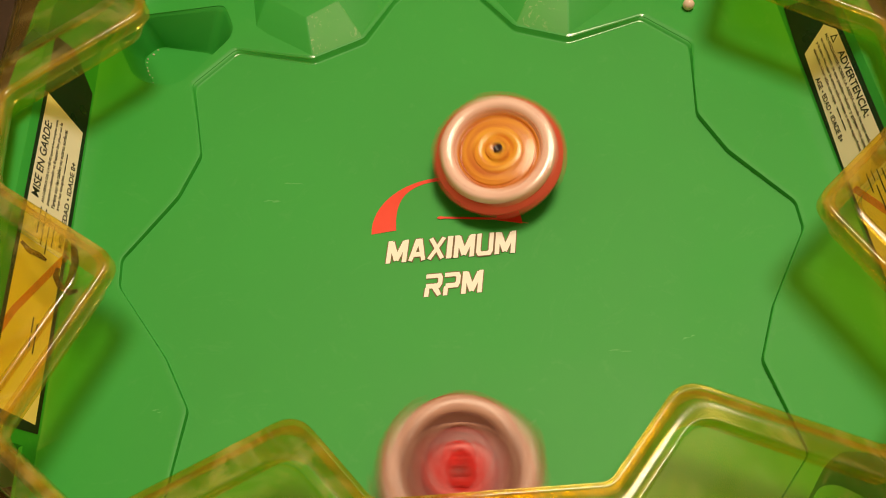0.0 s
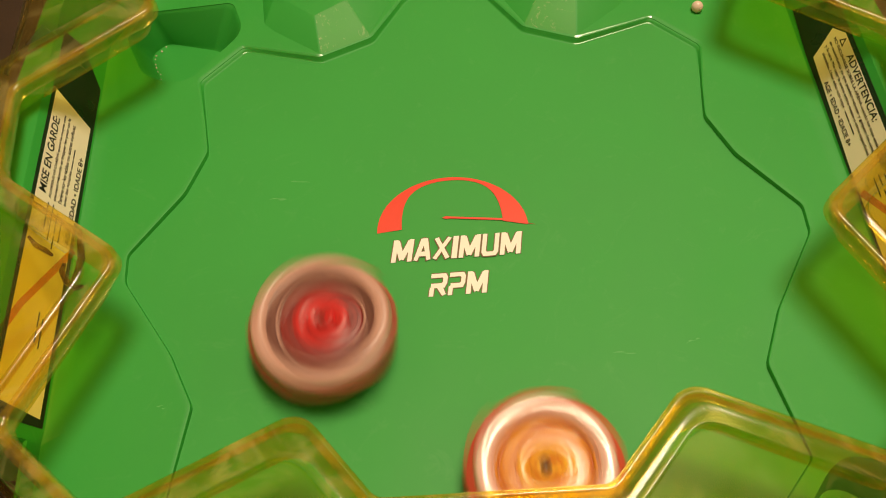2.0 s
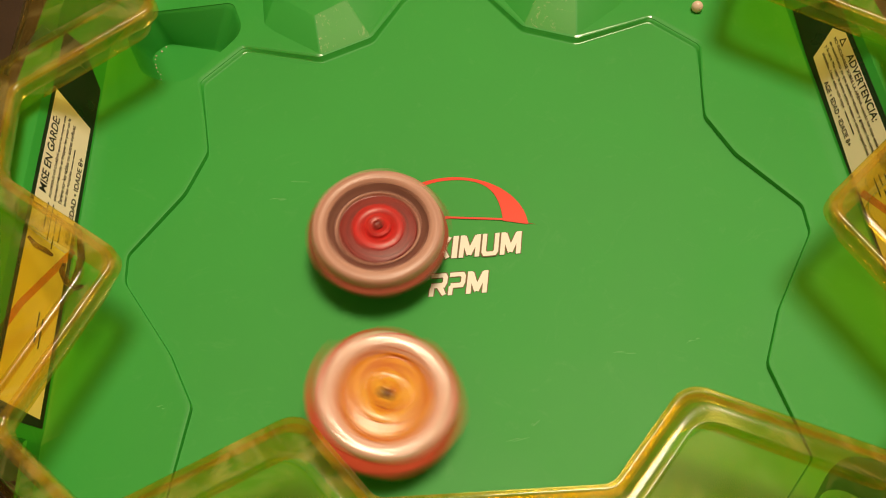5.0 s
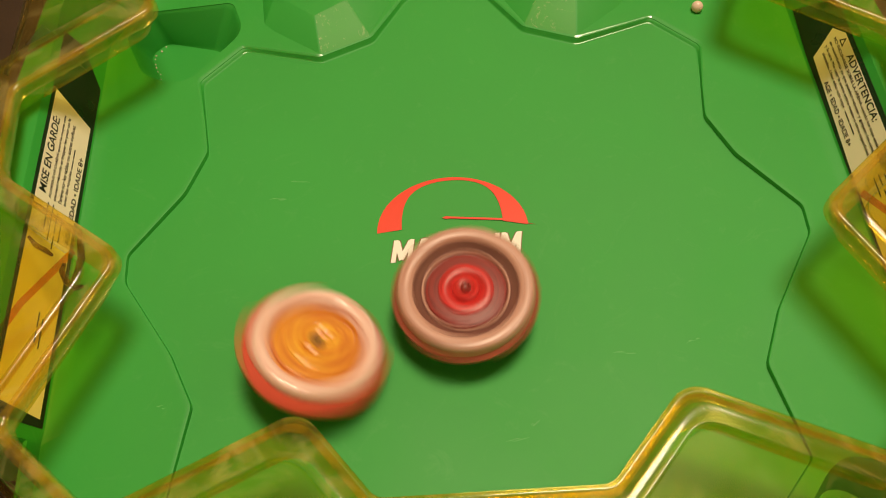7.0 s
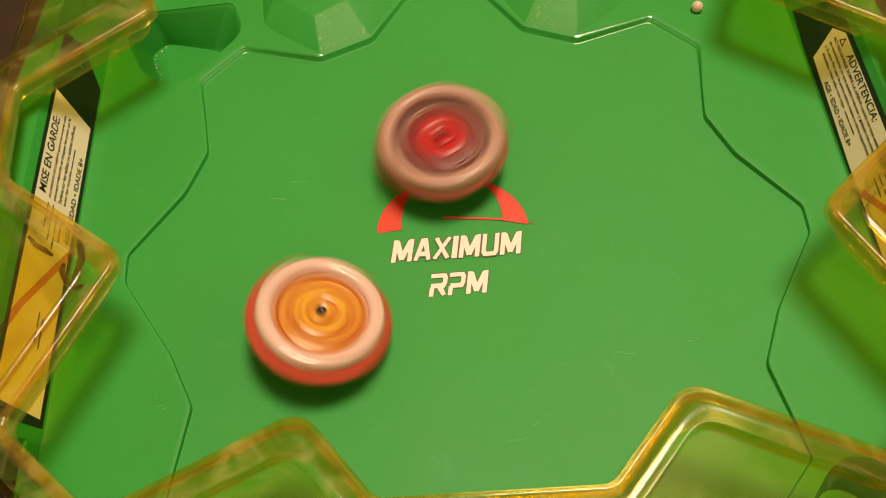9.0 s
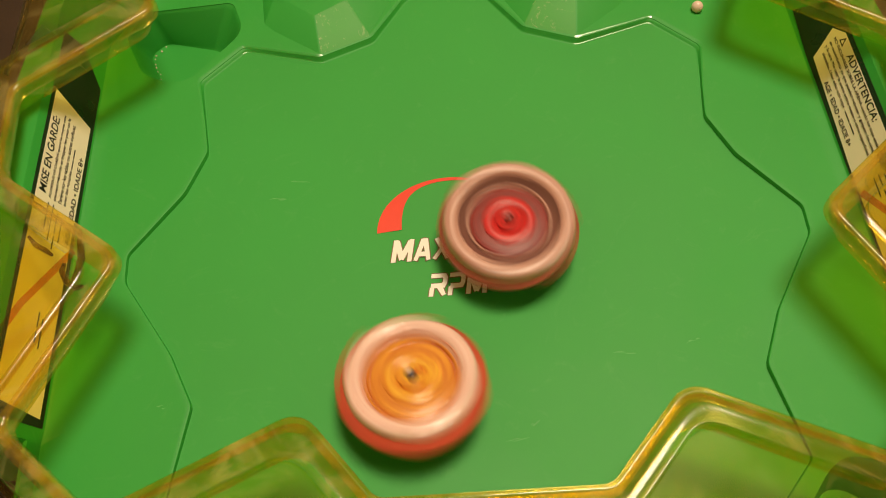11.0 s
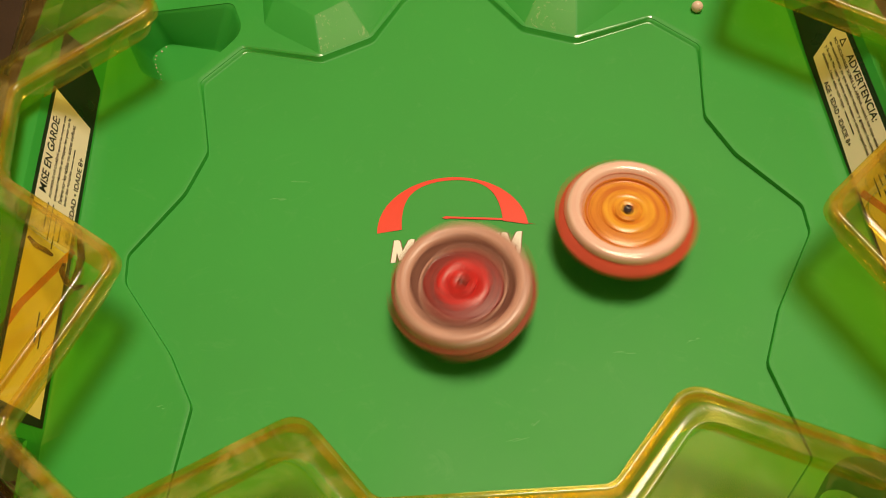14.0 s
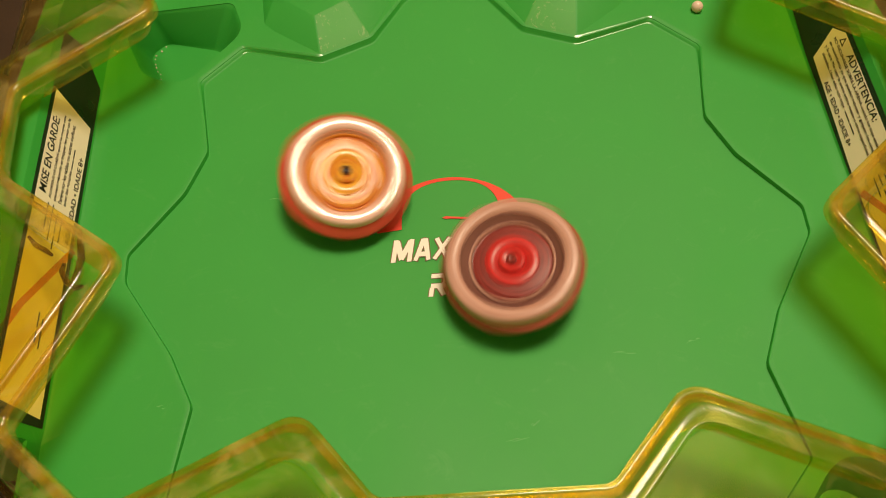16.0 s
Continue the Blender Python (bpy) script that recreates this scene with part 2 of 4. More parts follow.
def build_stadium():
    thing = tagged(new("stadium"), "green plastic battle stadium with clear yellow guards on a brown floor", "toy stadium")
    lob, foot = rounded(LOBES, 2.0), rounded(FOOT, 7.0)
    ang = [2 * math.pi * i / COUNT for i in range(COUNT)]
    rl, rf = [polar(lob, a) for a in ang], [polar(foot, a) for a in ang]

    # the rounding of the step is broad at the far lobes and crisp at the near ones
    soft_edge = [min(1.0, max(0.3, 0.3 + (rl[i] * math.sin(a) - 72.0) / 30.0)) for i, a in enumerate(ang)]

    lean = [1.3 * (k - 0.3) for k in soft_edge]

    def ring(rad, z):
        return [(rad(i) * math.cos(a) * MM, rad(i) * math.sin(a) * MM, z(i) * MM) for i, a in enumerate(ang)]

    rings = []
    for f in (0.02, 0.12, 0.25, 0.4, 0.55, 0.7, 0.82, 0.92):
        rings.append(ring(lambda i: rl[i] * f, lambda i: bowl(rl[i] * f)))
    rings.append(ring(lambda i: rl[i] - 1.6, lambda i: bowl(rl[i] - 1.6)))
    rings.append(ring(lambda i: rl[i] - 0.9, lambda i: bowl(rl[i] - 0.9)))
    rings.append(ring(lambda i: rl[i] - 0.3 * soft_edge[i], lambda i: bowl(rl[i]) + 0.17 * soft_edge[i] ** 2))
    rings.append(ring(lambda i: rl[i] - 0.05, lambda i: bowl(rl[i]) + 0.5 * soft_edge[i]))
    rings.append(ring(lambda i: rl[i] + 0.1 + lean[i], lambda i: ledge(rl[i]) - 0.75 * soft_edge[i]))
    rings.append(ring(lambda i: rl[i] + 0.1 + lean[i] + 0.2 * soft_edge[i], lambda i: ledge(rl[i]) - 0.46 * soft_edge[i]))
    rings.append(ring(lambda i: rl[i] + 0.1 + lean[i] + 0.9 * soft_edge[i], lambda i: ledge(rl[i]) - 0.2 * soft_edge[i]))
    rings.append(ring(lambda i: rl[i] + 0.1 + lean[i] + 1.7 * soft_edge[i], lambda i: ledge(rl[i] + 0.5) - 0.01))
    rings.append(ring(lambda i: rl[i] + 2.6 + lean[i], lambda i: ledge(rl[i] + 1.3)))
    for f in (0.3, 0.6, 0.85):
        rings.append(ring(lambda i: rl[i] + 1.1 + (rf[i] - rl[i] - 4) * f, lambda i: min(4.0, ledge(rl[i] + 1.1 + (rf[i] - rl[i] - 4) * f))))
    # the wall stands high along the sides and the back and is low along the front
    low = [min(1.0, max(0.0, (-64.0 - rf[i] * math.sin(a)) / 5.0)) for i, a in enumerate(ang)]
    high = [1 - 0.72 * k for k in low]
    for plan, d, z in ((FOOT, -2.2, 4.0), (FOOT, -0.8, 4.5), (FOOT, 0.2, 6.0), (FOOT, 10.2, 29.0), (FOOT, 11.0, 30.0), (RIM, 0.0, 30.0), (RIM, 1.0, 29.0), (RIM, 2.0, -24.0)):
        wide = rounded(offset(plan, d), 5.0)
        rw = [polar(wide, a) for a in ang]
        rings.append(ring(lambda i: rf[i] + (rw[i] - rf[i]) * (1 - 0.88 * low[i]), lambda i: 4.0 + (z - 4.0) * high[i] if z > 0 else z))
    rings.append(ring(lambda i: rf[i] * 0.02, lambda i: -24.0))
    bm = bmesh.new()
    loft(bm, rings, True, "both")
    bm.faces.ensure_lookup_table()
    # the long far sides keep a glossy crest and foot, the rest is dull
    for k in (8, 9, 10, 12, 13, 14):
        for face in bm.faces[k * COUNT:(k + 1) * COUNT]:
            mid = face.calc_center_median()
            if mid.y > 0.07 and 0.0585 < abs(mid.x) < 0.0955:
                face.material_index = 1
    bmesh.ops.recalc_face_normals(bm, faces=bm.faces)
    tray = part("tray", bm, GREEN, thing, "green moulded bowl with a lobed groove")
    tray.data.materials.append(GREEN_EDGE)
    for k in (1, -1):
        cut(tray, *(rounded([(k * x, k * y) for x, y in poly], 4.0) for poly in (POCKET_MOUTH, POCKET_FLOOR)), -14.0, 3.6)
    for s in (1, -1):
        bm = bmesh.new()
        base = [(59.4, 105.4, 2.2), (36.0, 114.9, 2.2), (21.3, 137.6, 2.2), (21, 158, 1.5), (92, 158, 1.5), (88, 120, 1.5)]
        top = [(61.4, 124.7, 8.6), (46.6, 133.3, 8.8), (38, 150, 9.4), (38, 157, 9.6), (84, 157, 9.6), (80, 140, 8.6)]
        loft(bm, [[(s * x * MM, y * MM, z * MM) for x, y, z in r] for r in (base, top)], True, "both")
        bmesh.ops.recalc_face_normals(bm, faces=bm.faces)
        bmesh.ops.bevel(bm, geom=bm.edges[:], offset=0.0006, segments=2, profile=0.5, affect="EDGES")
        # only the facet that catches the reflection takes the rubbed, sheen-painted colour
        for face in bm.faces:
            if -0.25 < face.normal.x * s < -0.05 and face.normal.y < -0.2 and face.normal.z > 0.5:
                face.material_index = 1
        block = part("corner_block", bm, GREEN, thing, "green faceted corner block, its rubbed front with a warm sheen painted in", 25)
        block.data.materials.append(GREEN_RUBBED_SHEEN)
    return thing


def offset(poly, d):
    """A closed counter-clockwise outline with every side moved outwards by d (or by d[i] for the side after corner i), corners mitred."""
    out, n = [], len(poly)
    for i in range(n):
        p, q, r = Vector(poly[i - 1]), Vector(poly[i]), Vector(poly[(i + 1) % n])
        da, dc = (d[i - 1], d[i]) if isinstance(d, list) else (d, d)
        a, c = (q - p).normalized(), (r - q).normalized()
        na, nc = Vector((a.y, -a.x)), Vector((c.y, -c.x))
        det = na.x * nc.y - na.y * nc.x
        if abs(det) < 0.05:
            v = (na * da + nc * dc) * 0.5
        else:
            v = Vector(((da * nc.y - dc * na.y) / det, (dc * na.x - da * nc.x) / det))
        limit = 2.6 * max(abs(da), abs(dc), 0.01)
        if v.length > limit:
            v *= limit / v.length
        out.append((q.x + v.x, q.y + v.y))
    return out


# inner edge of the guard, with the bend of each corner: points into the ring are rounder than the recesses
GUARD_RIGHT = [(34.5, -107, 3), (62, -77.3, 8), (119, -104.5, 5), (150, -76, 5), (121.5, -17.5, 8), (169, 21, 6), (171, 60, 4), (119, 99, 8), (150, 168, 8), (60, 186, 8)]
GUARD_LEFT = [(-60, 186, 8), (-150, 168, 8), (-119, 99, 8), (-171, 60, 4), (-169, 21, 6), (-119.5, -17, 8), (-150, -76, 5), (-119, -104.5, 5), (-57.5, -77.3, 8), (-35, -106, 3)]
GUARD = [p[:2] for p in GUARD_RIGHT + GUARD_LEFT]
BENDS = [p[2] for p in GUARD_RIGHT + GUARD_LEFT]
# the rim is broader on the sides by the far corners
BROAD = [1.75 if i in (6, 12) else 0.85 for i in range(len(GUARD))]
EDGE = mirrored([(66, -190), (122, -160), (128, -114), (159, -87), (172, -77), (178, -62), (184, 66), (186, 128), (172, 190), (66, 206)])


def build_guard():
    thing = tagged(new("guard"), "clear yellow plastic guard ring with pointed corners on the stadium wall", "guard ring")
    def at(d, z):
        sides = [d if d <= 3.2 or z < 40 else 3.2 + (d - 3.2) * f for f in BROAD]
        return [(x * MM, y * MM, z * MM) for x, y in rounded(offset(GUARD, sides), BENDS, 8)]

    def edge(d, z):
        out = []
        for x, y, _ in at(11.8, 41):
            a = math.atan2(y, x)
            r = max(polar(EDGE, a) + d - 15, math.hypot(x, y) / MM + d * 0.2)
            out.append((r * math.cos(a) * MM, r * math.sin(a) * MM, z * MM))
        return out

    def between(a, c, f, z):
        return [(p[0] + (q[0] - p[0]) * f, p[1] + (q[1] - p[1]) * f, z * MM) for p, q in zip(a, c)]

    bm = bmesh.new()
    rings = [at(0.7, 39.2), at(0.0, 39.8), at(0.0, 44.0), at(0.2, 44.5), at(0.8, 44.75), at(1.6, 44.5), at(2.4, 44.2), at(4.0, 44.1), at(4.1, 43.7), at(1.45, 43.4), at(1.4, 39.6)]
    loft(bm, rings + [rings[0]])
    bmesh.ops.remove_doubles(bm, verts=bm.verts, dist=1e-7)
    bmesh.ops.recalc_face_normals(bm, faces=bm.faces)
    part("edge", bm, AMBER, thing, "amber edge of the clear rim", 50)
    bm = bmesh.new()
    rings = [at(0.15, 44.9), at(0.25, 45.4), at(0.7, 45.9), at(1.4, 46.2), at(2.2, 46.1), at(3.0, 45.5), at(9.2, 45.4), at(10.0, 45.7), at(10.7, 45.9), at(11.4, 45.6), at(11.7, 45.0), at(11.7, 42.0),
             at(10.6, 41.8), at(10.4, 44.2), at(2.6, 44.4), at(1.2, 44.9)]
    loft(bm, rings + [rings[0]])
    bmesh.ops.remove_doubles(bm, verts=bm.verts, dist=1e-7)
    bmesh.ops.recalc_face_normals(bm, faces=bm.faces)
    part("lip", bm, YELLOW_THIN, thing, "rounded clear yellow rim", 50)
    bm = bmesh.new()
    rings = [at(1.6, 43.0), at(1.6, 39.0), at(5.6, 29.4), at(7.2, 29.4), at(3.0, 39.4), at(3.0, 43.0)]
    loft(bm, rings + [rings[0]])
    bmesh.ops.remove_doubles(bm, verts=bm.verts, dist=1e-7)
    bmesh.ops.recalc_face_normals(bm, faces=bm.faces)
    part("skirt", bm, AMBER, thing, "sloping clear yellow inner wall", 50)
    bm = bmesh.new()
    near, far = at(11.8, 42.0), edge(15.0, 33.6)
    rings = [near, between(near, far, 0.5, 38.6), between(near, far, 0.9, 35.4), far, edge(16.0, 30.2), edge(14.6, 30.2),
             edge(13.6, 32.6), between(near, far, 0.88, 34.2), between(near, far, 0.5, 37.4), at(11.8, 40.8)]
    loft(bm, rings + [rings[0]])
    bmesh.ops.remove_doubles(bm, verts=bm.verts, dist=1e-7)
    bmesh.ops.recalc_face_normals(bm, faces=bm.faces)
    part("roof", bm, YELLOW, thing, "clear yellow plastic cover plate", 50)
    for s in (1, -1):
        bm = bmesh.new()
        a, c = Vector((s * 143.0, -8.0)), Vector((s * 170.0, -50.0))
        side = (c - a).normalized().orthogonal() * 0.45
        mid = (a + c) * 0.5 + (c - a).normalized().orthogonal() * 2.5 * s
        rings = []
        for p in (a, mid, c):
            rings.append([((p.x + side.x * u) * MM, (p.y + side.y * u) * MM, z * MM) for u, z in ((-1, 32.4), (1, 32.4), (1, 35.2), (-1, 35.2))])
        loft(bm, rings, True, "both")
        bmesh.ops.recalc_face_normals(bm, faces=bm.faces)
        part("rib", bm, AMBER_RED, thing, "reddish amber rib under the cover", 50)
    # dark refraction lines at the cover's bends, drawn as added wavy strips under it
    for line, wide in (([(-140.4, -1.0), (-139.1, -7.3), (-137.9, -13.2), (-138.5, -18.9), (-139.7, -22.0)], 0.9), ([(-143.7, -14.8), (-144.1, -17.9), (-141.8, -22.2), (-138.3, -25.0), (-135.5, -24.4)], 0.8), ([(-158.5, -2.5), (-155.2, -6.5), (-151.3, -8.9), (-148.7, -11.0)], 0.7)):
        bm = bmesh.new()
        rings, last = [], len(line) - 1
        for i, q in enumerate(line):
            d = Vector(line[min(i + 1, last)]) - Vector(line[max(i - 1, 0)])
            side = Vector((-d.y, d.x)).normalized() * wide * (0.35 + math.sin(math.pi * (i + 0.5) / (last + 1)))
            rings.append([((q[0] + side.x * u) * MM, (q[1] + side.y * u) * MM, z * MM) for u, z in ((-1, 36.6), (1, 36.6), (1, 37.6), (-1, 37.6))])
        loft(bm, rings, True, "both")
        bmesh.ops.recalc_face_normals(bm, faces=bm.faces)
        part("refraction_line", bm, AMBER_DARK, thing, "dark wavy refraction line drawn under the cover", 60)
    return thing


def text_mesh(name, body, mat, parent, m, width, height, shear=0.0, bold=0.0, label=""):
    """Flat raised writing scaled to width x height metres, its lower left corner at m."""
    cu = bpy.data.curves.new(name, "FONT")
    cu.body, cu.shear, cu.offset, cu.extrude = body, shear, bold, 0.02
    tmp = bpy.data.objects.new(name, cu)
    scene.collection.objects.link(tmp)
    bpy.context.view_layer.update()
    me = bpy.data.meshes.new_from_object(tmp.evaluated_get(bpy.context.evaluated_depsgraph_get()))
    bpy.data.objects.remove(tmp)
    co = np.array([v.co for v in me.vertices])
    lo, hi = co.min(axis=0), co.max(axis=0)
    for v in me.vertices:
        v.co = ((v.co.x - lo[0]) / (hi[0] - lo[0]) * width, (v.co.y - lo[1]) / (hi[1] - lo[1]) * height, (v.co.z - lo[2]) / (hi[2] - lo[2]) * 0.00012)
    me.materials.clear()
    me.materials.append(mat)
    ob = new(name, me)
    ob.parent, ob.matrix_basis = parent, m
    if label:
        tagged(ob, label)
    return ob


def build_print(stadium):
    """Red gauge and white words on the bowl's middle."""
    z = -3.6
    bm = bmesh.new()
    n, rings = 48, []
    lo, hi = [], []
    for i in range(n + 1):
        a = math.pi * (1 - i / n)
        c, s = math.cos(a), math.sin(a)
        k = abs(c) ** 1.3
        lo.append((-5 + 30.0 * c * (1 - 0.30 * k), 13.25 + 0.35 * c + 22.3 * s, z))
        hi.append((-5 + 31.2 * c, 11.5 - 0.4 * c + 25.6 * s, z))
    quads = [[Vector(p) * MM for p in r] for r in (lo, hi)]
    up = [[p + Vector((0, 0, 0.00012)) for p in r] for r in quads]
    loft(bm, [quads[0], up[0], up[1], quads[1]], False)
    part("gauge_arc", bm, RED_PRINT, stadium, "red printed gauge arc")
    bm = bmesh.new()
    pts = [(-9, 17.2), (-7.5, 16.5), (-5.5, 16.6), (16, 13.9), (29, 10.9), (16, 14.9), (-5.5, 17.5), (-7.5, 17.9)]
    loft(bm, [[(x * MM, y * MM, (z + 0.02) * MM) for x, y in pts], [(x * MM, y * MM, (z + 0.16) * MM) for x, y in pts]], True, "both")
    part("gauge_needle", bm, RED_PRINT, stadium, "red printed needle")
    write(stadium, "MAXIMUM", -31.1, -2.3, 54.3, 10.3, z + 0.02)
    write(stadium, "RPM", -16.7, -18.6, 24.7, 9.9, z - 0.18)


# strokes on a unit cell: polylines of a bold slanted display face
STROKES = {
    "M": (1.28, [[(0.09, 0), (0.09, 1)], [(0.16, 0.93), (0.5, 0.16), (0.84, 0.93)], [(0.91, 0), (0.91, 1)]]),
    "A": (1.06, [[(0.07, 0), (0.44, 0.93), (0.56, 0.93), (0.93, 0)], [(0.24, 0.30), (0.76, 0.30)]]),
    "X": (1.06, [[(0.08, 0), (0.92, 1)], [(0.08, 1), (0.92, 0)]]),
    "I": (0.34, [[(0.5, 0), (0.5, 1)]]),
    "U": (1.05, [[(0.10, 1), (0.10, 0.2), (0.22, 0.08), (0.78, 0.08), (0.90, 0.2), (0.90, 1)]]),
    "R": (1.05, [[(0.10, 0), (0.10, 0.40)], [(0.0, 0.92), (0.78, 0.92), (0.90, 0.80), (0.90, 0.58), (0.78, 0.46), (0.05, 0.46)], [(0.55, 0.44), (0.92, 0)]]),
    "P": (1.0, [[(0.10, 0), (0.10, 0.40)], [(0.0, 0.92), (0.78, 0.92), (0.90, 0.80), (0.90, 0.54), (0.78, 0.42), (0.10, 0.42)]]),
}


def write(parent, word, x0, y0, width, height, z):
    """Words printed letter by letter, each its own piece, slanted to the right."""
    gap, slant = 0.085, 0.20
    total = sum(STROKES[c][0] for c in word) * 0.72 + gap * (len(word) - 1) + slant
    unit, pen = width / total, 0.0
    for c in word:
        w, lines = STROKES[c]
        w *= 0.72
        for piece, thick, base, mat, text in (("letter", 0.245, 0.0, WHITE_PRINT, "white printed letter " + c), ("letter_outline", 0.33, -0.06, PRINT_EDGE, "thin brown outline of the letter")):
            bm = bmesh.new()
            spill = (thick - 0.245) * 0.5
            stroke(bm, lines, w, thick, spill, slant, lambda q, h: ((x0 + (pen + q.x) * unit) * MM, (y0 + q.y * height) * MM, (z + base + h) * MM))
            bmesh.ops.recalc_face_normals(bm, faces=bm.faces)
            made = part(piece, bm, mat, parent if piece == "letter" else made, text, 0)
        pen += w + gap


def stroke(bm, lines, w, thick, spill, slant, place):
    """The bars of one letter; spill lets them reach past the letter's cell."""
    for k, line in enumerate(lines):
        pts = [Vector((x * w, y)) for x, y in line]
        for a, e in zip(pts, pts[1:]):
            d = (e - a).normalized()
            side = Vector((-d.y, d.x)) * (thick * (0.5 if abs(d.y) > 0.5 else 0.42))
            a2, e2 = a - d * (0.05 if a != pts[0] else 0), e + d * (0.05 if e != pts[-1] else 0)
            quad = [a2 - side, e2 - side, e2 + side, a2 + side]
            k += 0.31
            rows = []
            for h in (0.0, 0.14 + 0.012 * k):
                ends = [(min(max(q.x, -spill), w + spill), min(max(q.y, -spill), 1 + spill)) for q in quad]
                rows.append([place(Vector((ex + slant * ey, ey)), h) for ex, ey in ends])
            loft(bm, rows, True, "both")


# ---- stickers on the side walls ----
def build_stickers():
    slope = Vector((10.0, 0.0, 23.0)).normalized()

    def frame_of(s):
        """Local x along the reading direction, y up the wall, z off the wall."""
        x = Vector((0, 1, 0)) if s < 0 else Vector((0, -1, 0))
        y = Vector((slope.x * s, 0, slope.z))
        m = Matrix((x, y, x.cross(y))).transposed().to_4x4()
        return Matrix.Translation((s * 158.2 * MM, 0, 6.0 * MM)) @ m

    def sheet(poly, h0, h1):
        bm = bmesh.new()
        loft(bm, [[(x * MM, y * MM, h * MM) for x, y in poly] for h in (h0, h1)], True, "both")
        bmesh.ops.recalc_face_normals(bm, faces=bm.faces)
        return bm

    def warning(s, label, panel, strip, title, lines, age):
        thing = tagged(new("warning_sticker"), label, "sticker", "warning stickers on the stadium walls")
        thing.matrix_basis = frame_of(s)
        part("backing", sheet(strip, 0.05, 0.25), BLACK_PAPER, thing, "black sticker border", 0)
        part("panel", sheet(panel, 0.25, 0.34), CREAM_PAPER, thing, "cream printed panel", 0)
        for body, x, y, w, h in [title, age] + lines:
            if body:
                text_mesh("print_line", body, INK, thing, pose(x * MM, y * MM, 0.36 * MM), w * MM, h * MM, 0.15 if body == title[0] else 0.0, 0.009 if h > 1.8 else 0.005)
            else:
                part("print_bar", sheet([(x, y), (x + w, y), (x + w, y + h), (x, y + h)], 0.36, 0.42), INK, thing, "", 0)
        if s > 0:
            sign = part("warning_triangle", sheet([(-75.4, 16.8), (-71.4, 16.8), (-73.4, 20.2)], 0.36, 0.42), INK, thing, "black warning triangle", 0)
            part("triangle_face", sheet([(-74.5, 17.3), (-72.3, 17.3), (-73.4, 19.2)], 0.43, 0.47), CREAM_PAPER, sign, "", 0)
        return thing

    warning(-1, "black-edged cream warning sticker in French on the green wall",
            [(-61, 1.0), (69, 1.0), (77, 21.0), (-58, 21.0)], [(-64, -0.8), (92, -0.8), (108, 12), (108, 22.6), (-64, 22.6)],
            ("MISE EN GARDE:", 27, 16.6, 37, 3.4),
            [("AU-DESSUS DE L'AR\u00c8NE quand les toupies sont", 26, 13.6, 41, 1.7), ("peuvent rebondir et frapper les yeux ou le", 26, 11.1, 41, 1.7),
             ("l'ar\u00e8ne sur les tables ou autres surfaces", 26, 8.6, 39, 1.7), ("avec les toupies", 26, 6.1, 17, 1.7), ("", 44, 6.5, 4.5, 0.5), ("", 49.2, 6.5, 4.8, 0.5),
             ("", 12, 14.2, 5, 0.5), ("", 18, 14.2, 6, 0.5), ("", 8, 11.7, 7, 0.5), ("", 16, 11.7, 8, 0.5), ("", 5, 9.2, 6, 0.5), ("", 12, 9.2, 9, 0.5), ("", 9, 6.7, 10, 0.5),
             ("", -34, 9.0, 4, 0.5), ("", -28, 9.0, 6, 0.5), ("", -36, 7.0, 7, 0.5), ("", -27, 7.0, 3, 0.5)],
            ("AGE \u2022 EDAD \u2022 IDADE 8+", 10, 1.9, 42, 2.2))
    warning(1, "black-edged cream warning sticker in Spanish on the green wall",
            [(-83, 16.0), (-78, 2.5), (-20, 0.6), (62, 0.6), (50, 20.6), (-76, 20.6)], [(-108, 1.0), (-81, -0.6), (64, -0.6), (64, 22.8), (-94, 22.8)],
            ("ADVERTENCIA:", -66, 17.0, 35, 3.2),
            [("NO INCLINARSE SOBRE LA ARENA cuando los tops est\u00e1n", -78, 14.3, 58, 1.7), ("en movimiento ya que pueden rebotar y golpear los ojos", -78, 11.8, 58, 1.7),
             ("y la cara. No usar la arena sobre mesas u otras superficies", -78, 9.3, 58, 1.7), ("elevadas. Usar s\u00f3lo con tops", -76, 6.8, 30, 1.7), ("", -44, 7.3, 5.4, 0.5), ("", -37.8, 7.3, 5.6, 0.5),
             ("", -8, 15.6, 7, 0.5), ("", 1, 15.6, 9, 0.5), ("", -9, 13.4, 11, 0.5), ("", 4, 13.4, 6, 0.5), ("", -10, 11.0, 5, 0.5), ("", -3, 11.0, 12, 0.5), ("", -10, 8.6, 9, 0.5)],
            ("AGE \u2022 EDAD \u2022 IDADE 8+", -63, 3.0, 34, 2.2))


# x, y, length in mm and turn in degrees
SCUFFS = ((-68.8, 39.1, 12, -4), (-76.5, 31, 9, 2), (81.9, -45.9, 7, 14), (55.8, -48.8, 9, -4), (10.5, -78.8, 13, 11), (19, -73, 5, 30), (-116.7, -58.3, 5, 0))


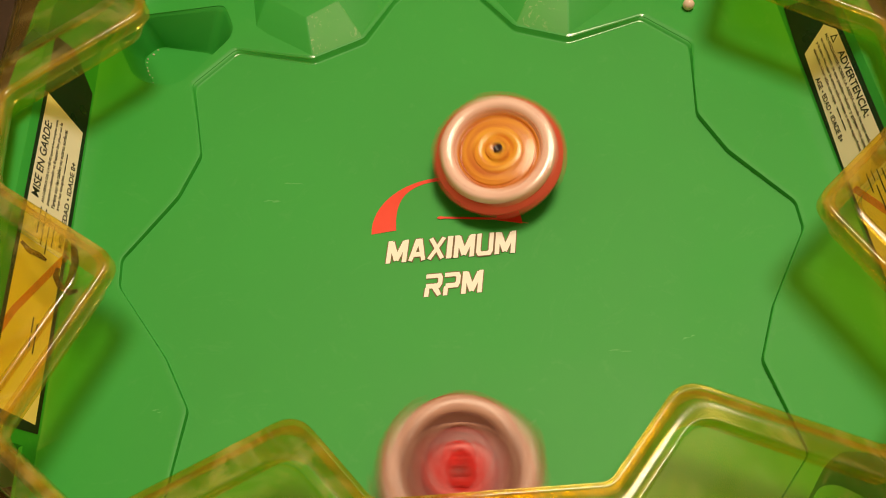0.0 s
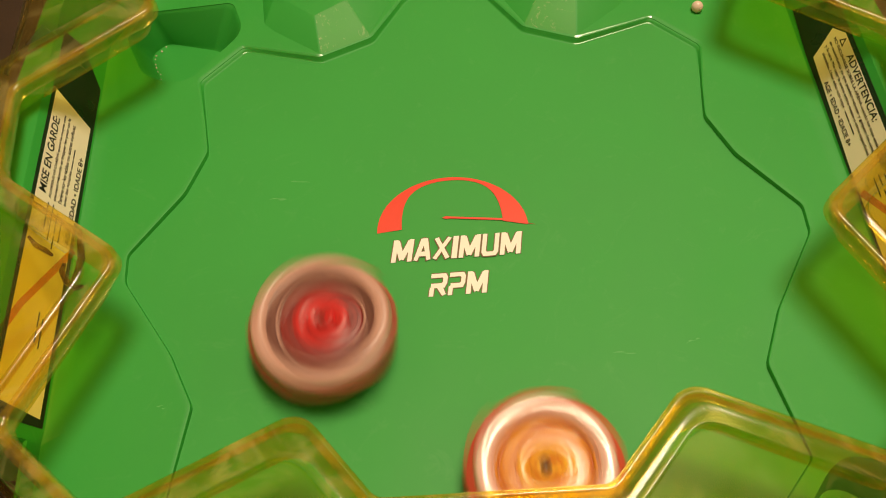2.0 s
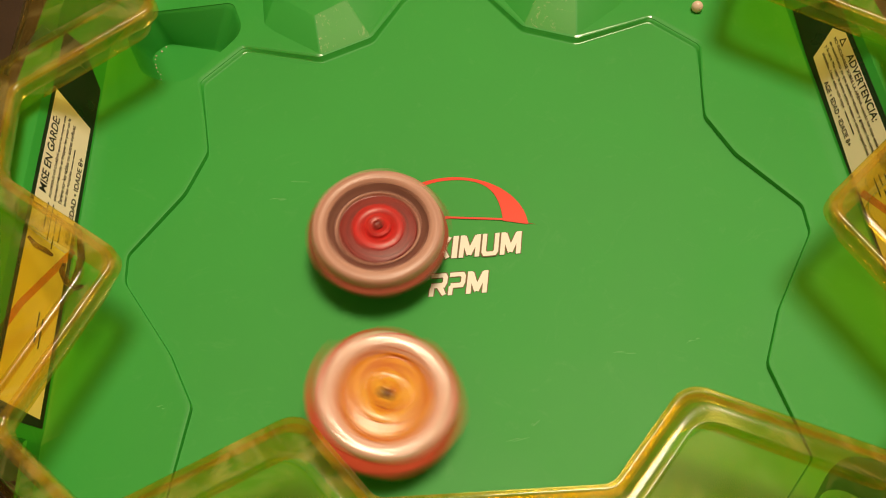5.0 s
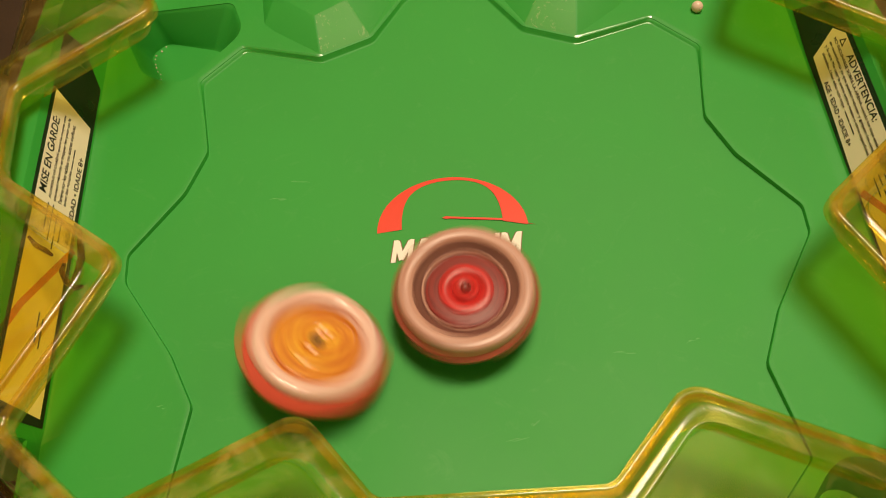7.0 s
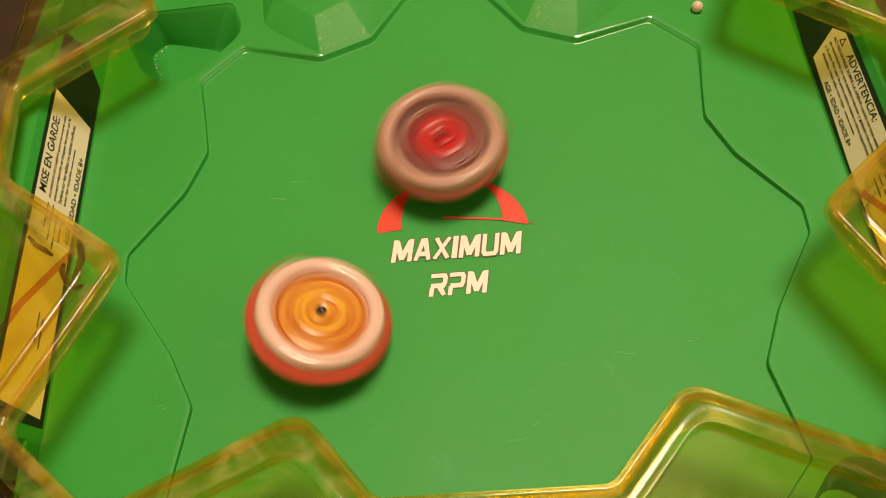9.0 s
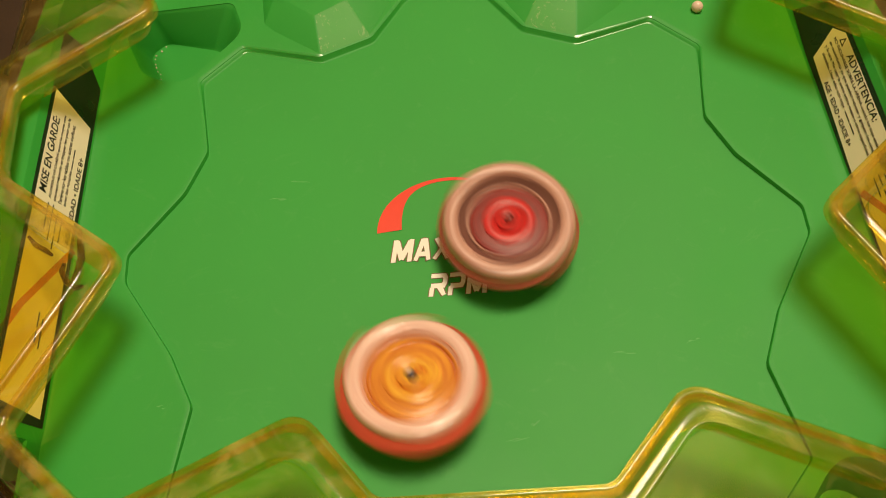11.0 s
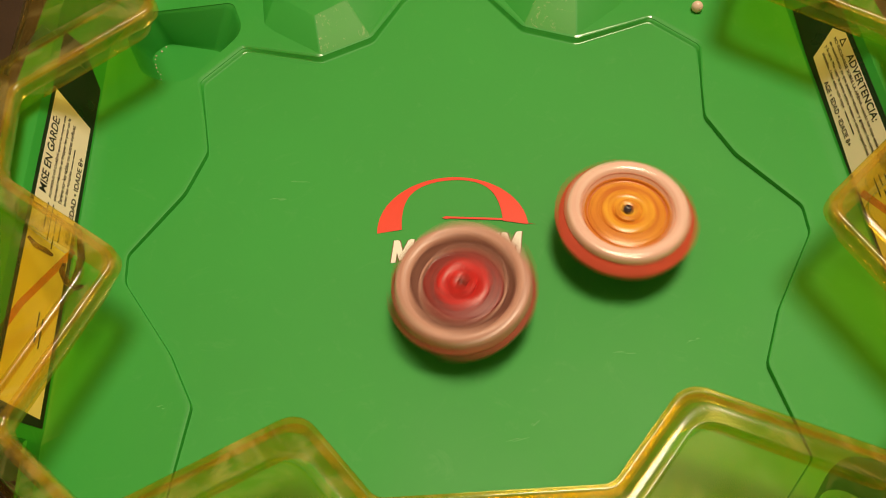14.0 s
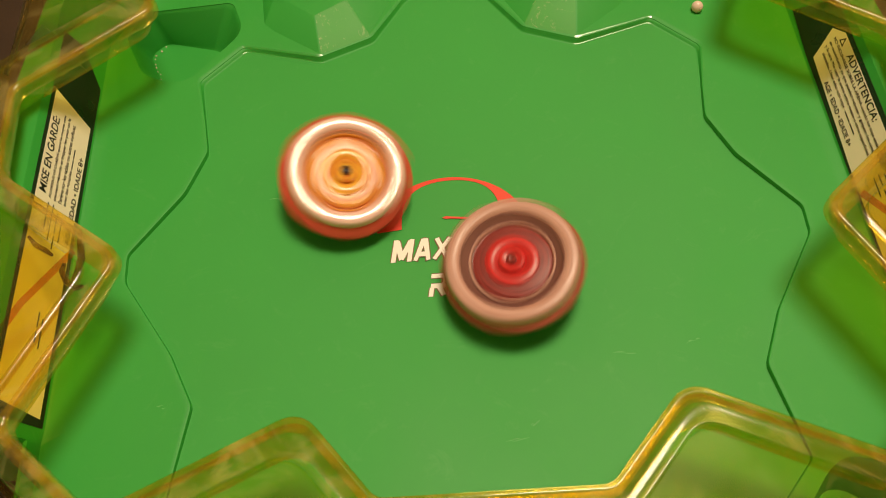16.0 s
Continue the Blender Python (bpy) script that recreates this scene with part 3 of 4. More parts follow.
def build_small_things(stadium):
    bm = bmesh.new()
    bmesh.ops.create_uvsphere(bm, u_segments=24, v_segments=16, radius=2.7 * MM)
    for v in bm.verts:
        v.co.z = max(v.co.z, -1.9 * MM)
    bead = tagged(link_mesh("bead", bm, PEARL, 60), "small pearly white round bead on the green ledge", "bead")
    bead.location = (116.4 * MM, 115.4 * MM, 5.9 * MM)
    rng = random.Random(4)
    tray = [c for c in stadium.children if c.name.startswith("tray")][0]
    for k in range(9):
        bm = bmesh.new()
        bmesh.ops.create_icosphere(bm, subdivisions=1, radius=rng.uniform(0.3, 0.6) * MM)
        for v in bm.verts:
            v.co *= rng.uniform(0.7, 1.3)
        crumb = tagged(link_mesh("crumb", bm, PEARL, 0), "tiny pale crumb in the green pocket", "crumb", "crumbs in the pocket")
        u = k / 8.0
        x, y = (-143.5 + 6.5 * max(0.0, 0.3 - u) * 3 + 6.0 * max(0.0, u - 0.3) + rng.uniform(-0.8, 0.8)) * MM, (134.5 - 21.0 * u + rng.uniform(-1.5, 1.5)) * MM
        hit, place, _, _ = tray.ray_cast((x, y, 0.05), (0, 0, -1))
        crumb.location = (x, y, (place.z if hit else 0.0) + 0.2 * MM)
    for x, y, length, turn in SCUFFS:
        bm = bmesh.new()
        c, e = math.cos(radians(turn)), math.sin(radians(turn))
        for k in range(3):
            long, x1, y1 = length * rng.uniform(0.25, 0.6), rng.uniform(-0.3, 0.3) * length, rng.uniform(-0.5, 0.5)
            bend, wide = rng.uniform(-0.5, 0.5), rng.uniform(0.12, 0.3)
            rows = []
            for w in (-wide, wide):
                row = []
                for i in range(7):
                    u = i / 6 - 0.5
                    px, py = x1 + u * long, y1 + bend * (1 - 4 * u * u) + w * (1 - 4 * u * u)
                    qx, qy = x + px * c - py * e, y + px * e + py * c
                    r = math.hypot(qx, qy)
                    row.append((qx * MM, qy * MM, ((bowl(r) if r < 118 else ledge(r)) + 0.06) * MM))
                rows.append(row)
            loft(bm, rows, False)
        part("scuff", bm, SCUFF, stadium, "pale scuff mark", 0)


# ---- spinning tops ----
def lathe(bm, profile, seg=96, wave=None):
    """Turned body from (radius, z) in mm; wave(angle, r, z) scales the radius."""
    rings = []
    for r, z in profile:
        rings.append([(r * (wave(a, r, z) if wave else 1) * math.cos(a) * MM, r * (wave(a, r, z) if wave else 1) * math.sin(a) * MM, z * MM)
                      for a in (2 * math.pi * i / seg for i in range(seg))])
    loft(bm, rings, True, "both")
    bmesh.ops.recalc_face_normals(bm, faces=bm.faces)


def saw(count, depth):
    def f(a, r, z):
        u = (a * count / (2 * math.pi)) % 1.0
        return 1 - depth * (u if u < 0.8 else (1 - u) * 4)
    return f


def build_top(name, label, size, rim, ring, middle, shade, core, hub, bezel, count, wide, inner, heart):
    """wide, inner: outer and inner edge of the pale ring; heart: where the middle ring ends."""
    thing = tagged(new(name), label, "spinning top", "spinning tops in the stadium")
    k = size / 25.0

    def turned(part_name, profile, mat, wave=None, text="", holder=thing):
        bm = bmesh.new()
        lathe(bm, [(r * k, z) for r, z in profile], 96, wave)
        return part(part_name, bm, mat, holder, text)

    turned("tip", [(0.4, 0.0), (1.6, 0.3), (2.6, 1.4), (2.8, 3.2), (0.5, 3.2)], TOP_DARK, None, "dark pointed tip")
    turned("driver", [(1.0, 3.0), (5.0, 3.2), (8.5, 5.0), (12.5, 8.0), (14.0, 9.5), (1.0, 9.5)], rim, saw(5, 0.08))
    turned("weight_disc", [(4, 9.2), (20.0, 9.4), (21.6, 10.2), (21.6, 12.0), (20.6, 12.6), (4, 12.6)], rim, saw(5, 0.05))
    slope = lambda r: 21.7 - 0.95 * max(0.0, r - 19.0)
    blade_rim = turned("blade_rim", [(12, 12.2), (21.5, 11.0), (24.0, 11.8), (25.0, 13.4), (25.0, 15.2), (24.4, slope(24.4) - 0.6), (22.2, slope(22.2) - 0.6), (wide - 2.4, 16.9), (10, 15.6)], rim, saw(count, 0.075))
    turned("outer_ring", [(inner - 1.6, 16.6), (wide - 1.0, slope(wide) - 1.6), (wide, slope(wide) - 0.2), (wide - 0.2, slope(wide) + 1.0), (wide - 0.6, 21.0), (wide - 1.2, 21.7), (wide - 1.7, 21.9), (inner + 1.4, 21.9), (inner + 0.6, 21.5), (inner, 20.6), (inner - 1.6, 17.0)], ring, saw(count, 0.06))
    turned("middle_ring", [(heart - 2, 16.4), (inner + 0.2, 16.8), (inner - 0.1, 20.2), (inner - 0.5, 20.4), (heart + 0.9, 18.2), (heart - 0.6, 17.6), (heart - 2, 17.4)], middle, saw(count, 0.025))
    turned("bezel", [(heart - 1.2, 16.4), (heart + 0.4, 17.4), (heart + 0.3, 18.7), (heart, 18.9), (heart - 0.3, 18.7), (heart - 1.0, 16.6)], bezel, saw(count, 0.02), "thin ring round the core")
    turned("inner_ring", [(5, 17.0), (heart - 0.5, 17.6), (heart - 0.9, 18.3), (heart - 2.2, 18.6), (7.0, 18.9), (5, 18.6)], shade, saw(5, 0.07))
    middle_core = turned("core", [(2, 17.2), (9.6, 18.2), (9.2, 19.5), (7.8, 20.0), (5.6, 19.7), (4.8, 19.0), (2, 18.6)], core, saw(10, 0.04))
    for a in range(0, 360, 60):
        bm = bmesh.new()
        poly = [(heart * 0.5, -0.9), (heart * 0.84, -1.6), (heart * 0.86, 1.2), (heart * 0.55, 0.7)]
        loft(bm, [[(x * k * MM, y * k * MM, zz * MM) for x, y in poly] for zz in (18.4, 19.7)], True, "both")
        bmesh.ops.recalc_face_normals(bm, faces=bm.faces)
        bmesh.ops.rotate(bm, verts=bm.verts, matrix=Matrix.Rotation(radians(a), 3, "Z"))
        part("wing", bm, shade, middle_core, "", 0)
    for i in range(count):
        bm = bmesh.new()
        poly = [(wide - 3.0, -2.4), (22.0, -3.6), (24.9, -3.2), (25.3, 1.4), (22.4, 1.8), (wide - 2.4, 1.0)]
        loft(bm, [[(x * k * MM, y * k * MM, (slope(x) + zz) * MM) for x, y in poly] for zz in (-2.0, 0.5)], True, "both")
        bmesh.ops.recalc_face_normals(bm, faces=bm.faces)
        bmesh.ops.rotate(bm, verts=bm.verts, matrix=Matrix.Rotation(2 * math.pi * i / count, 3, "Z"))
        part("blade", bm, rim, blade_rim, "", 25)
    turned("collar", [(2.0, 18.0), (4.6, 18.6), (4.4, 20.4), (3.4, 20.8), (2.0, 20.2)], core, holder=middle_core)
    turned("hub", [(0.5, 18.0), (1.9, 19.0), (1.7, 21.2), (1.2, 21.5), (0.9, 20.9), (0.3, 20.7)], hub)
    return thing


# ---- room ----
def build_room():
    def slab(name, x0, x1, y0, y1, z0, z1, mat, label=""):
        bm = bmesh.new()
        loft(bm, [[(x0, y0, z), (x1, y0, z), (x1, y1, z), (x0, y1, z)] for z in (z0, z1)], True, "both")
        bmesh.ops.recalc_face_normals(bm, faces=bm.faces)
        return tagged(link_mesh(name, bm, mat, 0), label, kind="structure")
    slab("floor", -1.6, 1.6, -1.6, 1.6, -0.1, -0.024, TABLE, "dark brown wooden floor")
    slab("wall_north", -1.6, 1.6, 1.6, 1.7, -0.1, 2.35, WALL)
    slab("wall_south", -1.6, 1.6, -1.7, -1.6, -0.1, 2.35, WALL)
    slab("wall_east", 1.6, 1.7, -1.7, 1.7, -0.1, 2.35, WALL)
    slab("wall_west", -1.7, -1.6, -1.7, 1.7, -0.1, 2.35, WALL)
    slab("ceiling", -1.7, 1.7, -1.7, 1.7, 2.35, 2.45, WALL)


stadium = build_stadium()
build_print(stadium)
build_guard()
build_stickers()
build_small_things(stadium)
build_room()
orange_top = build_top("spinning_top", "orange and pinkish white plastic spinning top with red rim, spinning", 27.8, TOP_RED, TOP_WHITE, TOP_RUST, TOP_AMBER, TOP_ORANGE, TOP_DARK, TOP_AMBER, 5, 22.0, 16.6, 15.0)
red_top = build_top("spinning_top", "crimson and taupe plastic spinning top with dark grey bowl, spinning", 28.3, TOP_BRICK, TOP_TAUPE, TOP_GREY, TOP_MAROON, TOP_CRIMSON, TOP_MAROON, TOP_TAUPE, 5, 23.5, 18.0, 14.4)

# seconds, x and y of the tip in mm, lean of the axis to +x and +y in degrees, height of a hop in mm
ORANGE_ROWS = [
    (0, 20.6, 39, -7, -10, 0), (0.1, 22, 31, -5, -10, 0), (0.2, 26.1, 22.9, -3, -11, 0), (0.3, 30.8, 12.7, -2, -12, 0), (0.4, 64.4, 20.3, 0, -12, 5), (0.5, 108.1, 58.6, 4, -16, 9),
    (0.6, 92, 59.8, 6, -14, 8), (0.7, 63.8, 51.8, 8, -12, 8), (0.8, 48, 43.6, 10, -11, 7), (0.9, 116.7, 74.4, 12, -10, 8), (1, 118.9, 96.3, 14, -8, 8), (1.1, 92.4, 103.1, 0, -7, 9),
    (1.2, 66.1, 95.8, -14, -5, 5), (1.3, 32.7, 49.4, -24, -2, 0), (1.4, 8.9, -6.1, -26, -7, 0), (1.5, 0.6, -51, -27, -12, 0), (1.6, 0.8, -84.5, -20, -9, 0), (1.7, 3.1, -109.2, -14, -5, 0),
    (1.8, 2.6, -113, -7, -2, 0), (1.9, 19, -107.3, -5, -1, 0), (2, 19.3, -94.5, -2, 1, 0), (2.1, 14.6, -72.3, 0, 2, 0), (2.2, 2.8, -53.7, 0, 4, 0), (2.3, -16.8, -52.5, 0, 5, 0),
    (2.4, -36.7, -54.1, 0, 7, 0), (2.5, -48.1, -46.5, 0, 8, 0), (2.6, -55.5, -35.2, -1, 6, 0), (2.7, -58, -22.9, -1, 3, 0), (2.8, -57.1, -7.5, -2, 0, 0), (2.9, -53.5, 8.4, -2, -3, 0),
    (3, -47.8, 25.8, -3, -6, 0), (3.1, -39.4, 36.5, -2, -7, 0), (3.2, -27.8, 48.4, -2, -7, 0), (3.3, -7.6, 84.2, -1, -8, 0), (3.4, 2.7, 102.5, -1, -9, 0), (3.5, 13.9, 114.2, 0, -10, 0),
    (3.6, 20.7, 105, -2, -10, 0), (3.7, 26.8, 89.2, -4, -11, 0), (3.8, 35.5, 65, -6, -11, 0), (3.9, 43.5, 33, -9, -12, 0), (4, 54.2, 2.9, -11, -12, 0), (4.1, 72.3, -26.3, -5, -9, 0),
    (4.2, 71.8, -48, 0, -5, 0), (4.5, 43.1, -73.1, 4, -2, 0), (4.8, -3.5, -80.1, 7, 1, 0), (5.1, -52.9, -58.5, 11, 3, 0), (5.4, -88.3, -6.2, 5, -3, 0), (5.7, -59.1, 58.3, 0, -10, 0),
    (6, 19.3, 59.8, -7, -6, 0), (6.15, 52.6, 19.3, -10, -4, 0), (6.3, 65.7, -27.9, -14, -2, 0), (6.4, 54.3, -51.6, -7, 8, 0), (6.5, 38.4, -69.8, -4, 16, 0), (6.6, 17, -76.3, 1, 14, 0),
    (6.7, -5.8, -78.7, 4, 11, 0), (6.8, -27.5, -74.8, 9, 11, 0), (6.9, -48.6, -63.2, 15, 12, 0), (7, -64, -46.7, 20, 12, 0), (7.1, -71.3, -26.3, 18, 8, 0), (7.2, -73, -3.6, 16, 4, 0),
    (7.3, -67, 18.2, 9, -1, 0), (7.4, -54.2, 36.4, 1, -7, 0), (7.5, -39.6, 53.4, 6, -14.6, 0), (7.6, -14.8, 60.5, -6, -12, 0), (7.7, 6.4, 60.9, -5, -12, 0), (7.8, 27.7, 52.9, -4, -12, 0),
    (7.9, 46.5, 46, -6, -11, 0), (8, 61.7, 30.4, -8, -10, 0), (8.1, 66.4, 8, -12, -5, 0), (8.2, 63.7, -14.5, -16, 1, 0), (8.3, 52.4, -32.5, -13, 6, 0), (8.4, 36.6, -49.3, -9, 12, 0),
    (8.5, 24.7, -64.4, -8, 19, 0), (8.6, 2.2, -63.2, 0, 15, 0), (8.7, -17.6, -57.8, 5, 13, 0), (8.8, -34.1, -45.4, 11, 11, 0), (8.9, -49.7, -37.4, 14, 9, 0), (9, -61.5, -33.6, 16, 7, 0),
    (9.1, -60.1, -18, 11, -1, 0), (9.2, -50.9, -1.6, 5, -10, 0), (9.4, -29.8, 25.5, 2, -11, 0), (9.6, -9, 50.7, -2, -12, 0), (9.8, 26.6, 53.5, -5, -12, 0), (10, 60.9, 19.1, -8, -7, 0),
    (10.3, 67.5, -36.2, -11, 1, 0), (10.6, 28.8, -73.4, -1, 4, 0), (10.9, -18.7, -72.7, 8, 8, 0), (11.1, -30.3, -50.2, -6, 8, 0), (11.3, -30.2, -22.5, -20, 8, 0), (11.4, -47.3, -36.7, -10, 11, 0),
    (11.5, -59.8, -45, 0, 14, 0), (11.6, -68.8, -47.8, 0, 8, 0), (11.7, -68.8, -46.5, 0, 3, 0), (11.8, -63.1, -42, 0, -2, 0), (11.9, -50.1, -31.5, 1, -7, 0), (12, -34.9, -28.1, 7.3, -7.5, 0),
    (12.1, -19.9, -29.4, 3, -9, 0), (12.2, -4.8, -34.2, 3, -10, 0), (12.3, 7.6, -44.3, 0, -7, 0), (12.4, 18.9, -54, -3, -4, 0), (12.5, 27, -65.2, -9, 4, 0), (12.6, 25.2, -68.9, -5, 2, 0),
    (12.7, 23.6, -69.3, -5, 4, 0), (12.8, 33.7, -79.2, -1, 3, 0), (12.9, 34.5, -78, 4, 6, 0), (13, 34.4, -72, 3, 11, 0), (13.1, 31.2, -57.6, 12, 8, 0), (13.2, 31.5, -43, 14, 1, 0),
    (13.3, 35.7, -31.3, 14, -2, 0), (13.4, 44.7, -19.5, 0, -10, 0), (13.5, 54.6, -9.2, -5, -10, 0), (13.6, 65.1, -2.7, -4, -8, 0), (13.7, 70.5, -0.4, -2, -4, 0), (13.8, 67.8, 0.8, 0, 1, 0),
    (13.9, 64.1, -0.1, 0, 2, 0), (14, 62.5, 0.8, 0, 3, 0), (14.1, 55.4, 2.1, 2, 10, 0), (14.2, 42.9, 4.2, 4, 16, 0), (14.3, 28.3, 8.4, 7, 19, 0), (14.4, 17.2, 16, 10, 13, 0),
    (14.5, 7.4, 27.6, 14, 7, 0), (14.6, -0.7, 38.8, 10, 3, 0), (14.7, -6, 48.2, 7, -1, 0), (14.8, -7, 50.4, 4, -5, 0), (14.9, -9.9, 49.3, 5, -4, 0), (15, -12.1, 67.2, 7, -3, 0),
    (15.1, -16.3, 69.7, 3, -5, 0), (15.2, -16.8, 65.9, 0, -6, 0), (15.3, -18.1, 50.4, -8, -1, 0), (15.4, -20.3, 36.9, -16, 4, 0), (15.5, -29.2, 23.7, -14, 14, 0), (15.6, -40.4, 13.7, 0, 29, 0),
    (15.7, -56.8, 23.2, 11, 24, 0), (15.8, -61.4, 29, 16, 8, 0), (15.9, -58.4, 36.8, 7, -11, 0), (16, -49.2, 35.1, 9, -13.4, 0),
]
RED_ROWS = [
    (0, -8.7, -92.5, 0, -3, 0), (0.1, -29, -91.7, 0, -1, 0), (0.2, -43.4, -72.7, 0, 0, 0), (0.3, -33.1, -42.7, 0, 2, 0), (0.4, -36.4, -35.6, 0, 3, 0), (0.5, -65.9, -40.5, 0, 5, 0),
    (0.6, -66.6, -19.1, 0, 3, 0), (0.7, -45.8, 9.4, 0, 2, 0), (0.8, -25.6, 21.3, 0, 0, 0), (0.9, -113, -7.8, 5, -7, 0), (1, -126.9, 4.8, 11, -17, 0), (1.1, -113.5, 16.8, 5, -7, 0),
    (1.2, -97.1, 30.3, 0, 0, 0), (1.3, -79.8, 34.5, 4, 1, 0), (1.4, -56.6, 24.9, 8, 2, 0), (1.5, -35.6, 3.3, 12, 3, 0), (1.6, -21.8, -25.1, 10, 2, 0), (1.7, -17.6, -50.3, 7, 2, 0),
    (1.8, -21.3, -68.8, 5, 1, 0), (1.9, -43.1, -60.1, 2, 1, 0), (2, -56.5, -34.7, 0, 0, 0), (2.1, -51.4, -15.3, 0, 1, 0), (2.2, -35.2, 2.5, 0, 3, 0), (2.3, -10.1, 30.4, 0, 4, 0),
    (2.4, 19.3, 61.7, 0, 3, 0), (2.5, 58.5, 69.8, 0, 2, 0), (2.6, 91.7, 52, 2, -2, 0), (2.7, 99.3, 19.9, 3, -5, 0), (2.8, 82.1, -13.4, 1, -6, 0), (2.9, 51.7, -32.4, -2, -7, 0),
    (3, 16, -37.2, -4, -8, 0), (3.1, -12.5, -31.4, -3, -7, 0), (3.2, -42.9, -9.9, -2, -6, 0), (3.3, -72.6, -17, -2, -6, 0), (3.4, -96.8, -3.9, -1, -5, 0), (3.5, -107.9, 14.9, 0, -4, 0),
    (3.6, -103.9, 29.4, 1, -3, 0), (3.7, -84.4, 38, 2, -2, 0), (3.8, -57.5, 31.6, 3, 0, 0), (3.9, -30.3, 16.2, 4, 1, 0), (4, -16.2, -5.1, 5, 2, 0), (4.1, -27.7, -25, 5, 2, 0),
    (4.2, -30.7, -38.9, 5, 2, 0), (4.5, -42.6, -22.4, 4, 1, 0), (4.8, -44.3, -2.4, 3, 0, 0), (5.1, -30.6, 7, 3, 0, 0), (5.4, -10.7, 0.4, 2, -1, 0), (5.7, -8.7, -4.7, 2, -1, 0),
    (6, -19.3, 1.4, 1, -2, 0), (6.15, -21.5, 14.7, 1, -2, 0), (6.3, -21, 21.8, 0, -3, 0), (6.4, -16.4, 19.3, 0, -3, 0), (6.5, -12.2, 12.6, 0, -3, 0), (6.6, -10, 3.8, 0, -2, 0),
    (6.7, -7.8, -3.8, 0, -2, 0), (6.8, -4.8, -11.2, 0, -1, 0), (6.9, -2.6, -16.6, 0, -1, 0), (7, -2.3, -25.7, 0, 0, 0), (7.1, -4.5, -30.1, 0, 0, 0), (7.2, -5.5, -32.9, 0, 0, 0),
    (7.3, -6.5, -33.8, 0, 0, 0), (7.4, -7.2, -32.7, 0, 0, 0), (7.5, -6.8, -26.1, 0, 0, 0), (7.6, -4.7, -21.4, 0, 0, 0), (7.7, -0.8, -16.9, 0, 0, 0), (7.8, 5.1, -9.4, 0, 0, 0),
    (7.9, 6.8, -9.5, 0, 0, 0), (8, 2.7, -16.2, 0, 0, 0), (8.1, -3.8, -21.5, 0, 0, 0), (8.2, -8.2, -22.1, 0, 0, 0), (8.3, -12.5, -21.8, 0, 0, 0), (8.4, -18.4, -19.4, 0, 0, 0),
    (8.5, -31, -5.4, 0, 0, 0), (8.6, -35.9, 6.4, 0, 0, 0), (8.7, -37.4, 16.2, -1, -1, 0), (8.8, -34.5, 19.3, -1, -1, 0), (8.9, -26.5, 32, -2, -2, 0), (9, -6.1, 45.6, -2, -2, 0),
    (9.1, 5.9, 52, -1, -1, 0), (9.2, 19, 49.3, 0, 0, 0), (9.4, 39.4, 31.7, 0, 0, 0), (9.6, 41.2, -4.4, 0, 0, 0), (9.8, 18.9, -26.9, 0, -1, 0), (10.1, -16.1, -23.9, 0, -1, 0),
    (10.4, -23.5, 1.5, 0, -1, 0), (10.7, -1.8, 23.6, 0, -1, 0), (11, 16.7, 3.4, 0, -2, 0), (11.15, 22.4, -14.8, 0, -2, 0), (11.3, 19.9, -26, 0, -2, 0), (11.4, 27.7, -11.9, 0, -2, 0),
    (11.5, 28.3, 0.3, 0, -2, 0), (11.6, 23.5, 13.7, 0, -3, 0), (11.7, 17, 22.1, 0, -4, 0), (11.8, 6.2, 25.6, 0, -5, 0), (11.9, -5.7, 28, 0, -6, 0), (12, -16, 28, 0, -7, 0),
    (12.1, -27.5, 23.8, 1, -4, 0), (12.2, -33.4, 18, 2, -1, 0), (12.3, -38.5, 8.1, 3, 2, 0), (12.4, -38.1, -0.8, 4, 4, 0), (12.5, -33.4, -10.3, 5, 6, 0), (12.6, -26, -20.7, 2, 8, 0),
    (12.7, -15.3, -27.8, 0, 10, 0), (12.8, -19.6, -9.3, 0, 9, 0), (12.9, -15.6, -1.2, 0, 7, 0), (13, -12.3, 8.3, 0, 6, 0), (13.1, -6.3, 16.7, 0, 5, 0), (13.2, -3.1, 23.2, 0, 4, 0),
    (13.3, 0.1, 28.8, 0, 2, 0), (13.4, 2.9, 28.8, 0, 1, 0), (13.5, 4.5, 25.6, 0, 0, 0), (13.6, 6.6, 17.7, 0, 0, 0), (13.7, 6.9, 9.1, -1, 0, 0), (13.8, 8, 0.5, -1, 1, 0),
    (13.9, 5.2, -11.6, -1, 1, 0), (14, -2.7, -23.8, -2, 1, 0), (14.1, -6.9, -34.9, -2, 1, 0), (14.2, -10, -44, -2, 1, 0), (14.3, -8.6, -48.6, -2, 2, 0), (14.4, -7, -49.7, -3, 2, 0),
    (14.5, -4.3, -47.9, -3, 2, 0), (14.6, -3, -41, -3, 2, 0), (14.7, -2.6, -34.5, -2, 2, 0), (14.8, -3.5, -23, -2, 2, 0), (14.9, -5.5, -11.8, -1, 2, 0), (15, -3.5, -27.4, -1, 2, 0),
    (15.1, -7.1, -31.4, 0, 2, 0), (15.2, -9, -33.1, 0, 2, 0), (15.3, -8.8, -33.4, 1, 2, 0), (15.4, -8.7, -30.6, 1, 2, 0), (15.5, -8.7, -28.5, 2, 2, 0), (15.6, -6.1, -22.8, 2, 2, 0),
    (15.7, 5.5, -27.1, 0, 1, 0), (15.8, 11.4, -25.1, -3, -1, 0), (15.9, 16.3, -20.8, -6, -2, 0), (16, 18.5, -14.1, -8, -3, 0),
]


